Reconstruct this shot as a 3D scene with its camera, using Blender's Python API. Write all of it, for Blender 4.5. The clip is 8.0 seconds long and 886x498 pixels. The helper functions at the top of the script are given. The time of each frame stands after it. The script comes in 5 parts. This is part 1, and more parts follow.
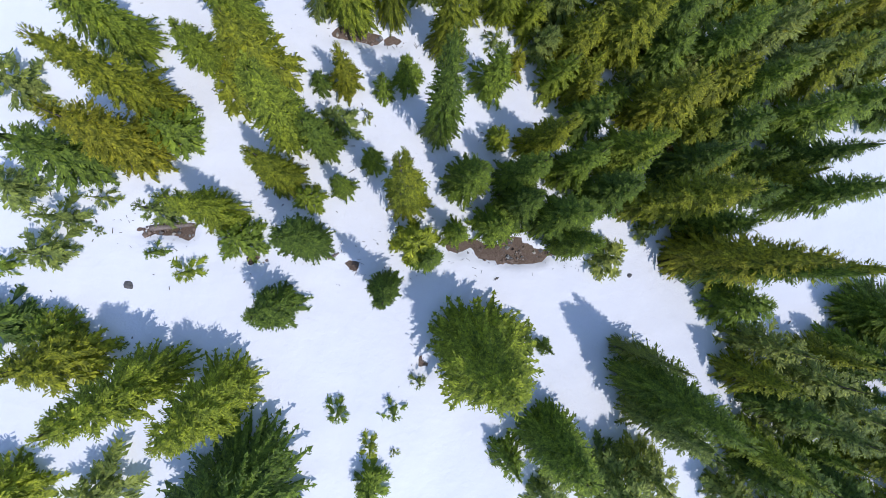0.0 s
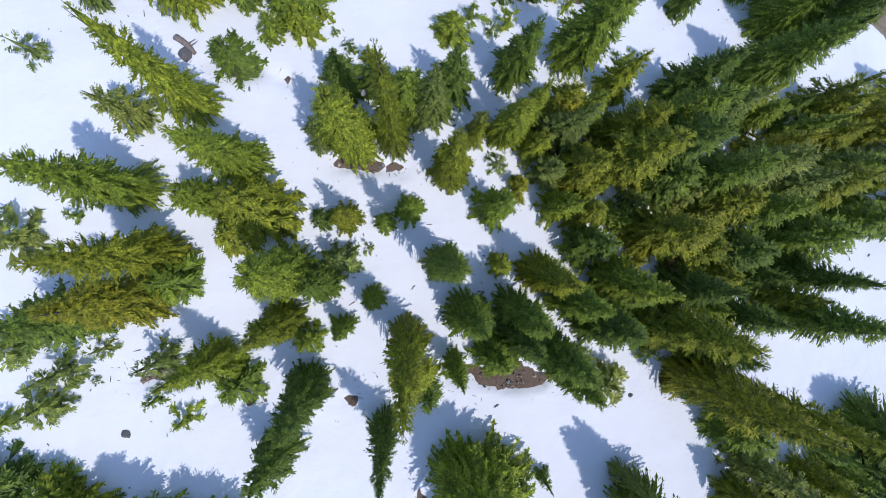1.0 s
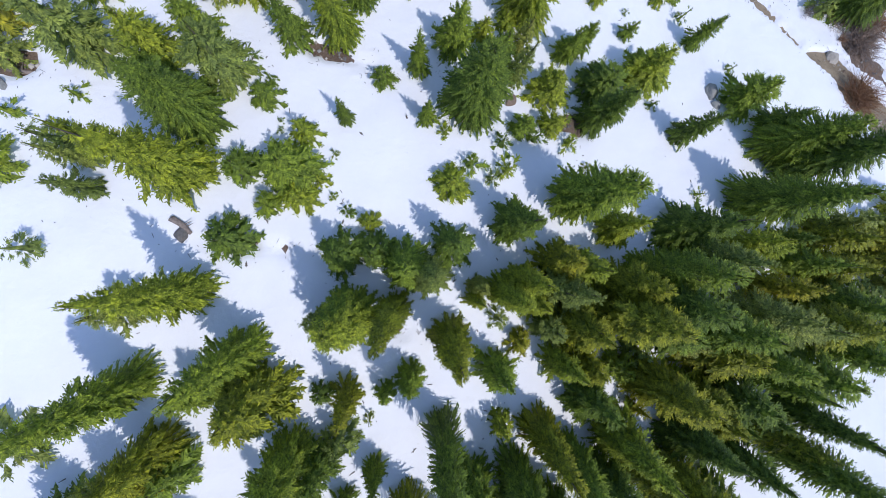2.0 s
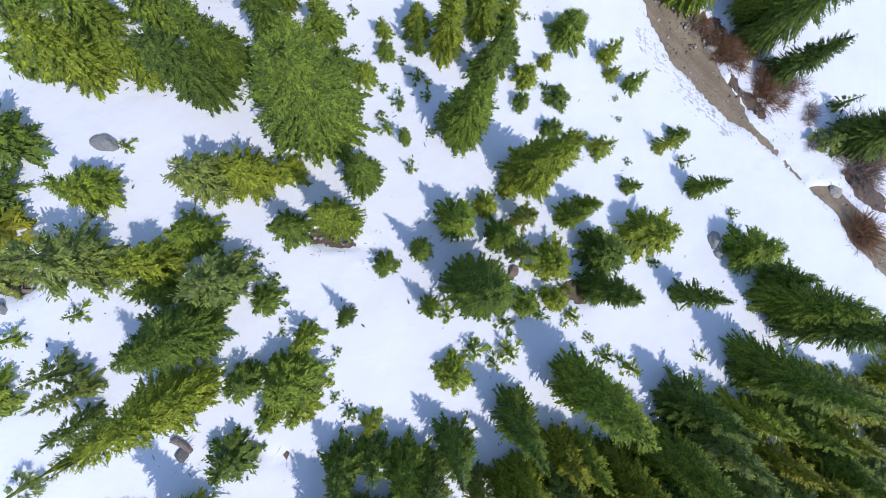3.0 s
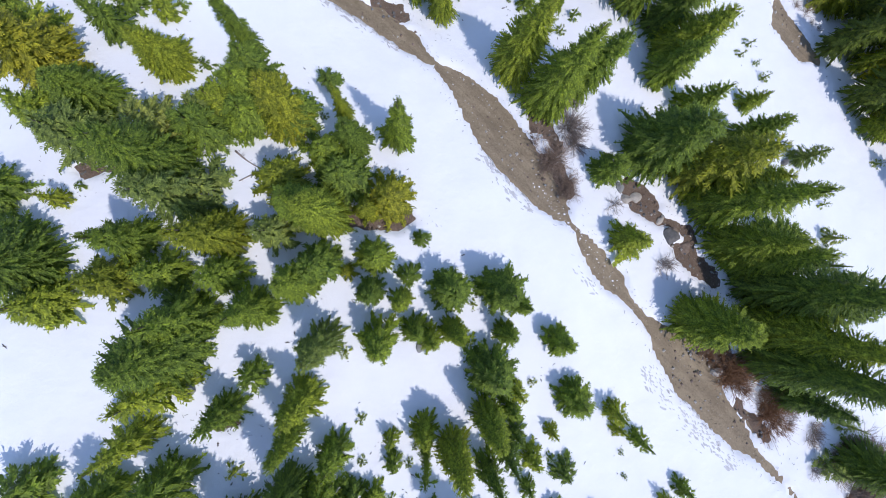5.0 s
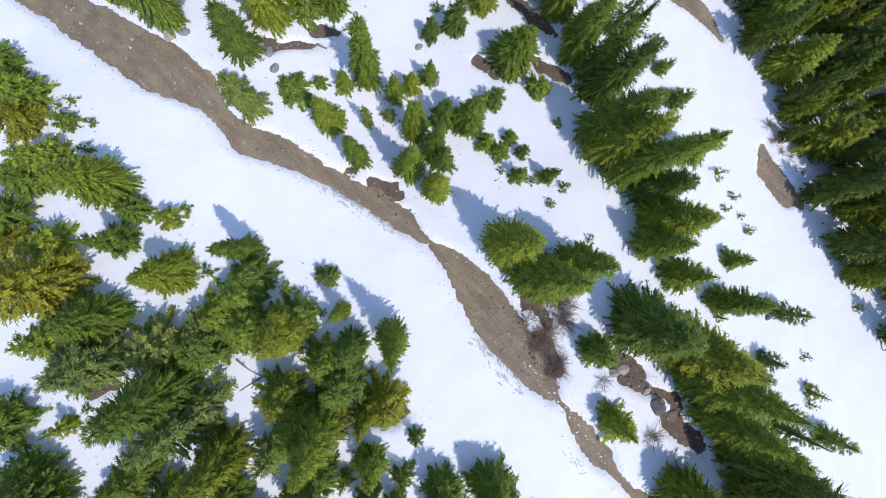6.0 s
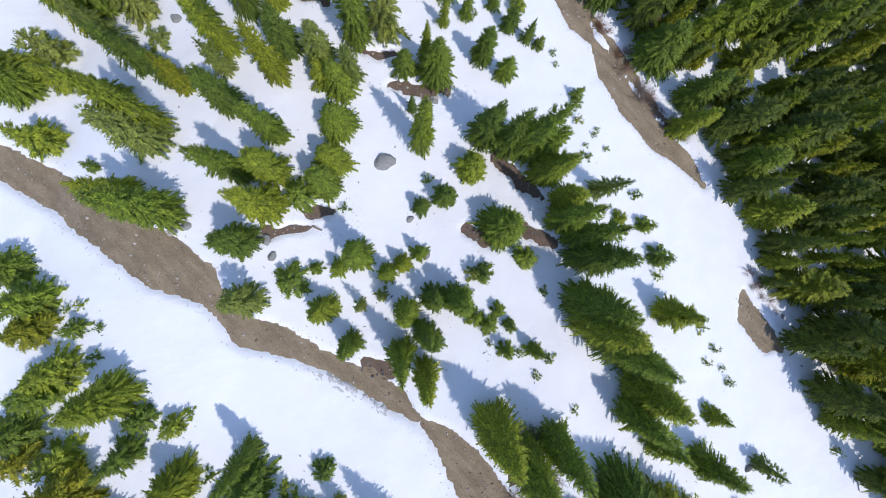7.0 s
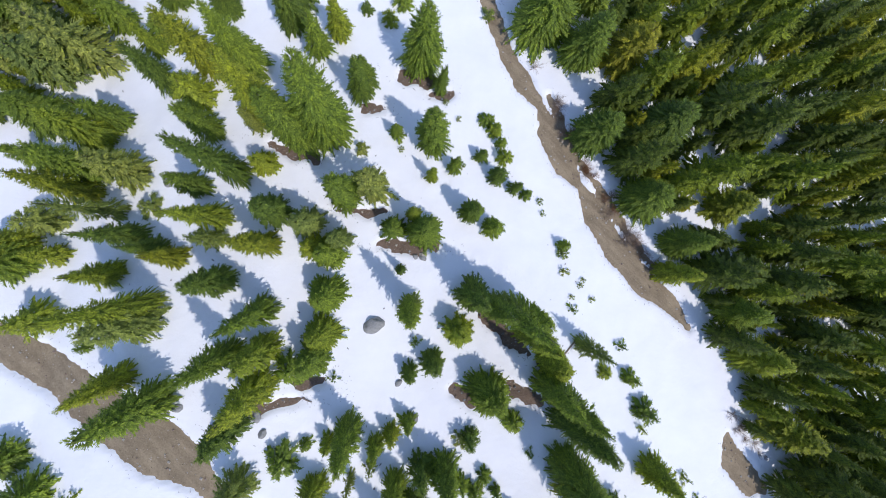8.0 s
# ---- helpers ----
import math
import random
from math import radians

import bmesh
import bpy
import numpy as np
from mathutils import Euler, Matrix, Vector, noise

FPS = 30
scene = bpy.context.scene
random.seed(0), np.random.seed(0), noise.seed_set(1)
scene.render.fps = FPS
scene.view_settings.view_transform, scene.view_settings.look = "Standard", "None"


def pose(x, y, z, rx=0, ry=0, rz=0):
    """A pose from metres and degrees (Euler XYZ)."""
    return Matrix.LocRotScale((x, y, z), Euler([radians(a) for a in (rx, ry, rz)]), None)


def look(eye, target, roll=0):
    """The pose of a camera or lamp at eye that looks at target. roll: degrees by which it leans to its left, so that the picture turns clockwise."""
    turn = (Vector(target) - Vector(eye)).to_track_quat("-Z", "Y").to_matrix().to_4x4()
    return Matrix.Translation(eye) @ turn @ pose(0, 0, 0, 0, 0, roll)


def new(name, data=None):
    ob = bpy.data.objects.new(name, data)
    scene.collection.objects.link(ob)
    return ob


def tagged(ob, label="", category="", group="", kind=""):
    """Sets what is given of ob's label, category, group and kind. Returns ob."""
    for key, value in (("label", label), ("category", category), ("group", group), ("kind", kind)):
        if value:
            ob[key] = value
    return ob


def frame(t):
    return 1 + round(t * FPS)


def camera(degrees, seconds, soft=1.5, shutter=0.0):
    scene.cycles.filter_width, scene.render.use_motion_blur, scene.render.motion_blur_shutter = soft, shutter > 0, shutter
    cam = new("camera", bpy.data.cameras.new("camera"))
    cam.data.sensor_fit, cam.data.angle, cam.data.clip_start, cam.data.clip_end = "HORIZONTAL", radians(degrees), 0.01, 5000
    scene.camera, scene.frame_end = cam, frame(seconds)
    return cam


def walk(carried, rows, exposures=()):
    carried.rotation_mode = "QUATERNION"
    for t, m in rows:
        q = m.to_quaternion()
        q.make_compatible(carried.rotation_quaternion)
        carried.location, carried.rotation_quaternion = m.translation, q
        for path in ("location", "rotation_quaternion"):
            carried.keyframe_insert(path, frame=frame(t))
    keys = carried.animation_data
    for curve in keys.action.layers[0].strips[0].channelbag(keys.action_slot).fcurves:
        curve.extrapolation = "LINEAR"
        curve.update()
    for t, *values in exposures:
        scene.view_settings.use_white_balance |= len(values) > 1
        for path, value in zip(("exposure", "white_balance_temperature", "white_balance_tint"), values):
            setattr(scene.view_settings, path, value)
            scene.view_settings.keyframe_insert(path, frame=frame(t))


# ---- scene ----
cam = camera(96.0, 8.0, soft=0.9)
PATH = [
    (0.0, 0.00, 0.00, 30.00, -0.41, -5.30, -0.50),
    (0.5, 0.02, 3.22, 29.90, -0.62, -5.28, 0.12),
    (1.0, 0.03, 7.14, 29.77, -0.73, -5.20, 0.21),
    (1.2, 0.03, 8.88, 29.68, -0.76, -5.20, 0.16),
    (2.3, 0.08, 18.83, 29.29, -0.80, -5.14, -0.27),
    (2.5, 0.08, 20.93, 29.24, -0.83, -5.14, -0.24),
    (3.0, 0.02, 26.53, 29.12, -0.88, -5.13, -0.07),
    (3.5, -0.12, 32.45, 29.00, -0.76, -5.06, 0.16),
    (4.0, -0.31, 38.72, 28.81, -0.72, -5.02, 0.28),
    (4.5, -0.45, 45.27, 28.69, -0.65, -5.03, 0.36),
    (4.7, -0.49, 47.93, 28.73, -0.59, -5.06, 0.39),
    (5.8, -0.38, 63.12, 29.57, -0.42, -5.29, 0.38),
    (6.0, -0.26, 66.04, 29.83, -0.40, -5.29, 0.30),
    (6.5, 0.04, 73.57, 30.54, -0.44, -5.26, 0.00),
    (7.0, 0.48, 81.38, 31.35, -0.54, -5.17, -0.12),
    (7.5, 0.95, 89.17, 31.92, -0.58, -5.20, -0.14),
    (8.0, 1.56, 96.84, 32.02, -0.54, -5.27, -0.17),
]
walk(cam, [(t, pose(*row)) for t, *row in PATH], exposures=[(0.0, 0.30, 6010, 15.9), (1.2, 0.31, 6010, 15.9), (2.5, 0.35, 6020, 16.5), (4.5, 0.38, 6070, 17.6), (6.0, 0.42, 6210, 16.2), (8.0, 0.40, 6250, 15.7)])

# ---- light: clear sky, high sun ----
SUN_ELEVATION, SUN_AZIMUTH = 59.0, -48.0
toward_sun = Vector((math.cos(radians(SUN_ELEVATION)) * math.cos(radians(SUN_AZIMUTH)),
                     math.cos(radians(SUN_ELEVATION)) * math.sin(radians(SUN_AZIMUTH)), math.sin(radians(SUN_ELEVATION))))
world = bpy.data.worlds.new("sky")
scene.world = world
world.use_nodes = True
sky = world.node_tree.nodes.new("ShaderNodeTexSky")
sky.sky_type, sky.sun_disc = "NISHITA", False
sky.sun_elevation, sky.sun_rotation, sky.altitude = radians(SUN_ELEVATION), radians(90 - SUN_AZIMUTH), 900
sky.dust_density = 0.6
world.node_tree.nodes["Background"].inputs["Strength"].default_value = 0.15
world.node_tree.links.new(sky.outputs[0], world.node_tree.nodes["Background"].inputs["Color"])
sun = new("sun", bpy.data.lights.new("sun", "SUN"))
sun.data.energy, sun.data.angle, sun.data.color = 2.0, radians(0.53), (1.0, 0.965, 0.9)
sun.matrix_world = look((30, 20, 120), Vector((30, 20, 120)) - toward_sun)

# ---- the lie of the land ----
SWELLS = [(-18, 0, -0.4), (0, 0, -0.6), (18, 0, -0.5), (-18, 18, 0.8), (0, 18, 0.4), (18, 18, 0.8), (18, 36, -0.3), (0, 36, -0.2),
          (18, 54, 0.9), (0, 72, -1.0), (18, 72, 1.2), (-18, 90, 0.4), (0, 90, -0.7), (18, 90, 0.6)]
# bare strips of two forest tracks: x, y, half width
LOWER_TRACK = [(-36.8, 89.7, 1.27), (-34.0, 88.4, 1.27), (-29.3, 86.0, 1.46), (-23.7, 82.6, 1.75), (-19.3, 79.8, 2.05), (-16.6, 78.4, 1.46),
               (-14.9, 76.3, 0.58), (-12.8, 74.3, 1.05), (-10.2, 73.5, 1.06), (-7.1, 71.9, 0.68), (-3.4, 70.0, 0.68), (-0.5, 68.1, 0.77),
               (1.5, 66.3, 0.2), (3.4, 65.0, 0.85), (4.3, 63.9, 1.1), (5.3, 62.6, 1.5), (6.5, 60.9, 1.62), (7.7, 59.1, 1.65), (8.9, 57.4, 1.4),
               (10.2, 55.8, 1.05), (11.1, 54.6, 0.6), (11.8, 53.9, 0.14)]
LOWER_TRACK_EAST = [(11.8, 53.9, 0.14), (12.4, 53.2, 0.16), (13.4, 51.8, 0.72), (14.4, 50.5, 0.98), (15.5, 49.2, 0.78), (16.3, 48.2, 0.3), (17.0, 47.4, 0.17),
                    (17.9, 46.4, 0.14), (18.6, 45.9, 0.55), (19.7, 44.6, 1.05), (20.8, 43.2, 1.45), (22.0, 41.7, 1.7), (23.6, 39.6, 1.35), (25.9, 36.8, 0.9),
                    (27.2, 35.5, 0.3), (29.4, 33.3, 0.1), (31.4, 30.8, 0.1), (33.7, 30.0, 0.88), (35.7, 27.4, 1.35), (40.1, 22.5, 1.4)]
UPPER_TRACK = [(10.1, 127.4, 0.9), (13.0, 117.8, 0.74), (14.8, 114.6, 1.1), (16.6, 112.0, 0.36), (17.4, 108.8, 1.21), (18.9, 105.7, 1.32),
               (20.7, 103.2, 0.36), (22.1, 100.1, 1.3), (24.1, 96.4, 1.46), (27.2, 92.8, 1.45), (30.4, 90.3, 0.87), (32.2, 87.7, 0.23)]
# bare bank on the wood's side of the upper track
UPPER_BANK = [(17.6, 113.6, 0.3), (19.4, 108.6, 0.45), (21.6, 104.6, 0.4), (24.6, 99.8, 0.5), (27.2, 95.8, 0.45), (30.2, 93.2, 0.35)]
UPPER_PATCH = [(35.8, 76.2, 0.44), (36.1, 73.9, 1.36), (37.9, 71.6, 1.35), (39.8, 70.4, 0.22)]
# trodden, half melted snow beside the tracks
TRODDEN = [[(4.7, 59.3, 0.6), (6.8, 56.8, 0.7), (8.8, 54.5, 0.4)], [(17.6, 42.7, 0.57), (20.1, 39.6, 1.05), (22.8, 37.0, 0.89), (25.1, 34.8, 0.48)],
           [(11.5, 50.8, 0.26), (13.9, 48.4, 0.30)], [(-7.1, 71.2, 0.6), (-3.4, 68.8, 0.7), (-1.0, 67.3, 0.48)]]
# snow-free ground under tree groups: x, y, half length, half width, turn in degrees
THAWED = [(5.3, -0.4, 3.2, 0.52, -4), (12.8, 2.5, 1.3, 0.45, 0), (16.2, -1.0, 0.8, 0.6, -40), (21.1, -1.9, 1.06, 0.53, -10),
          (-11.2, 1.0, 1.2, 0.29, 0), (-7.6, -0.6, 0.76, 0.23, 0), (-4.6, -0.7, 1.36, 0.24, -5), (0.7, -6.1, 0.44, 0.5, 0),
          (-1.8, 11.3, 1.4, 0.35, -6), (6.1, -0.8, 0.5, 0.5, 0), (-7.9, 15.9, 1.07, 0.21, -5),
          (-4.3, 26.8, 1.89, 0.42, -5), (-18.7, 24.7, 1.12, 0.94, 0), (10.8, 23.3, 0.77, 0.56, 0), (24.2, 43.0, 2.6, 1.6, -38)]
THAWED_AHEAD = [(-10.8, 41.3, 0.84, 0.28, 0), (-2.7, 53.8, 2.83, 1.02, 0), (18.1, 55.7, 1.88, 1.2, -35), (28.4, 38.6, 1.1, 0.6, -40),
                (23.0, 50.5, 2.57, 0.86, -40), (-19.6, 56.6, 1.14, 0.3, 0), (-10.4, 82.6, 2.8, 0.4, 6), (-7.3, 84.3, 1.3, 0.5, 8),
                (7.6, 82.2, 1.7, 0.8, -15), (13.0, 82.2, 2.1, 0.75, -35), (19.9, 54.2, 2.75, 0.62, -22), (11.0, 57.2, 0.9, 2.2, 38), (10.3, 61.2, 2.2, 0.6, -56), (-2.2, 70.9, 2.6, 0.6, -24),
                (22.6, 43.8, 2.2, 0.6, -46), (27.3, 38.0, 2.2, 0.6, -50), (37.0, 30.6, 2.6, 1.2, -50)]
THAWED_FAR = [(2.5, 96.7, 2.9, 0.65, -3), (-2.8, 100.3, 2.3, 0.5, 0), (11.2, 88.1, 3.36, 0.6, -42), (-9.6, 106.0, 2.6, 0.6, -20),
              (2.9, 114.6, 2.42, 0.73, -10), (5.6, 113.0, 1.2, 0.7, 0), (-1.5, 111.1, 1.43, 0.54, 0), (27.0, 107.2, 1.8, 2.4, 0)]


def height(x, y):
    """Height of the snow slope: a hillside falling away ahead, with a few swells."""
    xc, yc = np.clip(x, -30, 34), np.clip(y, -14, 112)
    u, v = xc / 30, (yc - 45) / 45
    z = 2.25 - 8.09 * v - 0.83 * v**2 + 0.44 * v**3 + u * (-4.63 + 0.58 * v + 1.37 * v**2) + u**2 * (-1.11 - 0.62 * v) + 1.6 * u**3
    for a, b, rise in SWELLS:
        z = z + rise * np.exp(-((x - a) ** 2 + (y - b) ** 2) / 162)
    return z - 0.17 * (y - yc) - 0.1 * (x - xc)


def ripple(x, y, scale, seed):
    """Smooth value noise on arrays, about -1 to 1."""
    x, y = np.asarray(x, float) / scale + seed * 17.3, np.asarray(y, float) / scale - seed * 9.1
    i, j = np.floor(x), np.floor(y)
    fx, fy = x - i, y - j
    fx, fy = fx * fx * (3 - 2 * fx), fy * fy * (3 - 2 * fy)

    def corner(a, b):
        s = np.sin(a * 127.1 + b * 311.7 + seed * 74.7) * 43758.5453
        return (s - np.floor(s)) * 2 - 1
    return (corner(i, j) * (1 - fx) + corner(i + 1, j) * fx) * (1 - fy) + (corner(i, j + 1) * (1 - fx) + corner(i + 1, j + 1) * fx) * fy


def beside_line(x, y, line):
    """Metres outside a strip of varying half width (negative: inside)."""
    best = np.full(np.shape(x), 1e9)
    for (ax, ay, aw), (bx, by, bw) in zip(line, line[1:]):
        dx, dy = bx - ax, by - ay
        s = np.clip(((x - ax) * dx + (y - ay) * dy) / (dx * dx + dy * dy), 0, 1)
        best = np.minimum(best, np.hypot(x - ax - s * dx, y - ay - s * dy) - (aw + s * (bw - aw)))
    return best


def beside_patch(x, y, patch):
    a, b, lx, ly, turn = patch
    c, s = math.cos(radians(turn)), math.sin(radians(turn))
    u, v = (x - a) * c + (y - b) * s, (y - b) * c - (x - a) * s
    return (np.hypot(u / lx, v / ly) - 1) * min(lx, ly)


def thaw(x, y):
    """Metres from the nearest bare ground (negative: bare), with a ragged edge."""
    d = np.full(np.shape(x), 1e9)
    for line in (LOWER_TRACK, LOWER_TRACK_EAST, UPPER_TRACK, UPPER_PATCH):
        d = np.minimum(d, beside_line(x, y, line))
    d = np.minimum(d, beside_line(x, y, UPPER_BANK) + 0.3 * ripple(x, y, 1.2, 9))
    for patch in THAWED + THAWED_AHEAD + THAWED_FAR:
        d = np.minimum(d, beside_patch(x, y, patch) + 0.14 + 0.30 * ripple(x, y, 1.1, 5) + 0.14 * ripple(x, y, 0.5, 8))
    d = d + 0.16 * ripple(x, y, 0.9, 3) + 0.09 * ripple(x, y, 0.35, 4)
    return d


def snow_top(x, y):
    """Surface of the snow pack: gentle drifts, thinning to a sharp melted edge at bare ground."""
    d = thaw(x, y)
    z = height(x, y) + 0.10 * ripple(x, y, 5.0, 1) + 0.035 * ripple(x, y, 1.3, 2) + 0.012 * ripple(x, y, 0.5, 6)
    edge = np.clip((d + 0.26) / 0.62, 0, 1)
    return z - 0.62 * (1 - edge * edge * (3 - 2 * edge))


def soil_top(x, y):
    return height(x, y) - 0.30 + 0.05 * ripple(x, y, 2.0, 11) + 0.03 * ripple(x, y, 0.6, 12)


def surface(x, y):
    return float(np.maximum(snow_top(np.array([x]), np.array([y])), soil_top(np.array([x]), np.array([y])))[0])


# ---- materials ----
def material(name):
    m = bpy.data.materials.new(name)
    m.use_nodes = True
    nt = m.node_tree
    return m, nt, nt.nodes["Principled BSDF"]


def add(nt, kind, **values):
    n = nt.nodes.new(kind)
    for key, value in values.items():
        if key in n.inputs:
            n.inputs[key].default_value = value
    return n


def noise_node(nt, scale, detail=4.0, rough=0.6, vector=None):
    n = add(nt, "ShaderNodeTexNoise", Scale=scale, Detail=detail, Roughness=rough)
    if vector is not None:
        nt.links.new(vector, n.inputs["Vector"])
    return n.outputs["Fac"]


def ramp(nt, fac, stops):
    r = nt.nodes.new("ShaderNodeValToRGB")
    el = r.color_ramp.elements
    while len(el) < len(stops):
        el.new(0.5)
    for e, (at, colour) in zip(el, stops):
        e.position, e.color = at, (*colour, 1)
    nt.links.new(fac, r.inputs["Fac"])
    return r.outputs["Color"]


def mix(nt, fac, a, b, how="MIX"):
    n = nt.nodes.new("ShaderNodeMix")
    n.data_type, n.blend_type = "RGBA", how
    if isinstance(fac, float):
        n.inputs["Factor"].default_value = fac
    else:
        nt.links.new(fac, n.inputs["Factor"])
    for value, socket in ((a, n.inputs[6]), (b, n.inputs[7])):
        if isinstance(value, tuple):
            socket.default_value = (*value, 1)
        else:
            nt.links.new(value, socket)
    return n.outputs[2]


def bump(nt, bsdf, fac, strength, distance):
    b = add(nt, "ShaderNodeBump", Strength=strength, Distance=distance)
    nt.links.new(fac, b.inputs["Height"])
    nt.links.new(b.outputs[0], bsdf.inputs["Normal"])
    return b


def place_socket(nt):
    return nt.nodes.new("ShaderNodeNewGeometry").outputs["Position"]


def snow_material():
    m, nt, b = material("old_snow")
    at = place_socket(nt)
    wide = ramp(nt, noise_node(nt, 0.35, 5, 0.6, at), [(0.3, (0.885, 0.885, 0.90)), (0.7, (0.935, 0.935, 0.94))])
    grit = ramp(nt, noise_node(nt, 2.6, 6, 0.75, at), [(0.66, (0, 0, 0)), (0.86, (1, 1, 1))])
    dirty = mix(nt, grit, wide, (0.62, 0.58, 0.53))
    nt.links.new(dirty, b.inputs["Base Color"])
    b.inputs["Roughness"].default_value = 0.75
    b.inputs["Specular IOR Level"].default_value = 0.25
    low = bump(nt, b, noise_node(nt, 1.6, 5, 0.6, at), 0.5, 0.12)
    fine = bump(nt, b, noise_node(nt, 14, 3, 0.6, at), 0.35, 0.02)
    nt.links.new(low.outputs[0], fine.inputs["Normal"])
    return m


def soil_material():
    m, nt, b = material("bare_soil")
    at = place_socket(nt)
    turned = nt.nodes.new("ShaderNodeMapping")
    turned.vector_type = "TEXTURE"
    turned.inputs["Rotation"].default_value = (0, 0, radians(-45))
    turned.inputs["Scale"].default_value = (5.0, 1.0, 1.0)
    nt.links.new(at, turned.inputs["Vector"])
    a = ramp(nt, noise_node(nt, 0.7, 5, 0.6, at), [(0.3, (0.215, 0.162, 0.098)), (0.7, (0.35, 0.275, 0.172))])
    c = ramp(nt, noise_node(nt, 7.0, 6, 0.75, at), [(0.35, (0.155, 0.12, 0.078)), (0.65, (0.39, 0.32, 0.225))])
    ruts = ramp(nt, noise_node(nt, 1.5, 4, 0.6, turned.outputs[0]), [(0.36, (0.84, 0.82, 0.80)), (0.64, (1.14, 1.13, 1.12))])
    nt.links.new(mix(nt, 1.0, mix(nt, 0.4, a, c), ruts, "MULTIPLY"), b.inputs["Base Color"])
    b.inputs["Roughness"].default_value = 0.9
    bump(nt, b, noise_node(nt, 9.0, 6, 0.7, at), 0.7, 0.06)
    return m


def litter_material():
    m, nt, b = material("needle_litter")
    at = place_socket(nt)
    a = ramp(nt, noise_node(nt, 1.2, 5, 0.6, at), [(0.3, (0.125, 0.078, 0.050)), (0.7, (0.215, 0.145, 0.098))])
    c = ramp(nt, noise_node(nt, 11.0, 6, 0.8, at), [(0.38, (0.06, 0.040, 0.029)), (0.66, (0.34, 0.265, 0.205))])
    nt.links.new(mix(nt, 0.5, a, c), b.inputs["Base Color"])
    b.inputs["Roughness"].default_value = 0.95
    bump(nt, b, noise_node(nt, 14.0, 6, 0.75, at), 0.9, 0.07)
    return m


def needle_material(name, dark, light, warm):
    m, nt, b = material(name)
    tree = nt.nodes.new("ShaderNodeObjectInfo").outputs["Random"]
    twig = nt.nodes.new("ShaderNodeNewGeometry").outputs["Random Per Island"]
    per_tree = ramp(nt, tree, [(0.0, dark), (0.6, light), (1.0, warm)])
    per_twig = ramp(nt, twig, [(0.0, (0.52, 0.58, 0.58)), (0.5, (1, 1, 1)), (1.0, (1.5, 1.42, 1.0))])
    at = nt.nodes.new("ShaderNodeTexCoord").outputs["Object"]
    clump = ramp(nt, noise_node(nt, 2.2, 5, 0.7, at), [(0.32, (0.50, 0.56, 0.60)), (0.66, (1.53, 1.40, 1.30))])
    per_tree = mix(nt, 1.0, per_tree, clump, "MULTIPLY")
    sprig = ramp(nt, noise_node(nt, 7.5, 3, 0.65, at), [(0.34, (0.52, 0.56, 0.60)), (0.62, (1.56, 1.47, 1.40))])
    per_tree = mix(nt, 1.0, per_tree, sprig, "MULTIPLY")
    nt.links.new(mix(nt, 1.0, per_tree, per_twig, "MULTIPLY"), b.inputs["Base Color"])
    bump(nt, b, noise_node(nt, 9.0, 3, 0.7, at), 0.8, 0.12)
    b.inputs["Roughness"].default_value = 0.55
    b.inputs["Specular IOR Level"].default_value = 0.3
    glow = add(nt, "ShaderNodeBsdfTranslucent")
    nt.links.new(mix(nt, 1.0, per_tree, (1.6, 1.7, 0.7), "MULTIPLY"), glow.inputs["Color"])
    both = nt.nodes.new("ShaderNodeMixShader")
    both.inputs["Fac"].default_value = 0.26
    nt.links.new(b.outputs[0], both.inputs[1])
    nt.links.new(glow.outputs[0], both.inputs[2])
    nt.links.new(both.outputs[0], nt.nodes["Material Output"].inputs["Surface"])
    return m


def bark_material(name, dark, light):
    m, nt, b = material(name)
    at = nt.nodes.new("ShaderNodeTexCoord").outputs["Object"]
    nt.links.new(ramp(nt, noise_node(nt, 9.0, 5, 0.7, at), [(0.35, dark), (0.65, light)]), b.inputs["Base Color"])
    b.inputs["Roughness"].default_value = 0.9
    bump(nt, b, noise_node(nt, 25.0, 4, 0.7, at), 0.6, 0.02)
    return m


def stone_material(name, dark, light):
    m, nt, b = material(name)
    at = nt.nodes.new("ShaderNodeTexCoord").outputs["Object"]
    a = ramp(nt, noise_node(nt, 3.0, 6, 0.65, at), [(0.3, dark), (0.7, light)])
    lichen = ramp(nt, noise_node(nt, 8.0, 5, 0.7, at), [(0.6, (0, 0, 0)), (0.72, (1, 1, 1))])
    nt.links.new(mix(nt, lichen, a, (0.16, 0.16, 0.13)), b.inputs["Base Color"])
    b.inputs["Roughness"].default_value = 0.85
    bump(nt, b, noise_node(nt, 12.0, 6, 0.7, at), 0.6, 0.04)
    return m


SNOW, SOIL, LITTER = snow_material(), soil_material(), litter_material()
NEEDLES = needle_material("fir_needles", (0.105, 0.168, 0.030), (0.180, 0.258, 0.034), (0.260, 0.313, 0.033))
GOLD = needle_material("golden_needles", (0.188, 0.231, 0.023), (0.222, 0.254, 0.023), (0.260, 0.268, 0.025))
OLIVE = needle_material("pine_needles", (0.169, 0.231, 0.063), (0.210, 0.268, 0.069), (0.253, 0.293, 0.073))
NEEDLES_A = needle_material("wood_needles_dark", (0.091, 0.134, 0.017), (0.091, 0.134, 0.017), (0.091, 0.134, 0.017))
NEEDLES_B = needle_material("wood_needles_green", (0.164, 0.221, 0.016), (0.164, 0.221, 0.016), (0.164, 0.221, 0.016))
NEEDLES_C = needle_material("wood_needles_gold", (0.232, 0.261, 0.016), (0.232, 0.261, 0.016), (0.232, 0.261, 0.016))
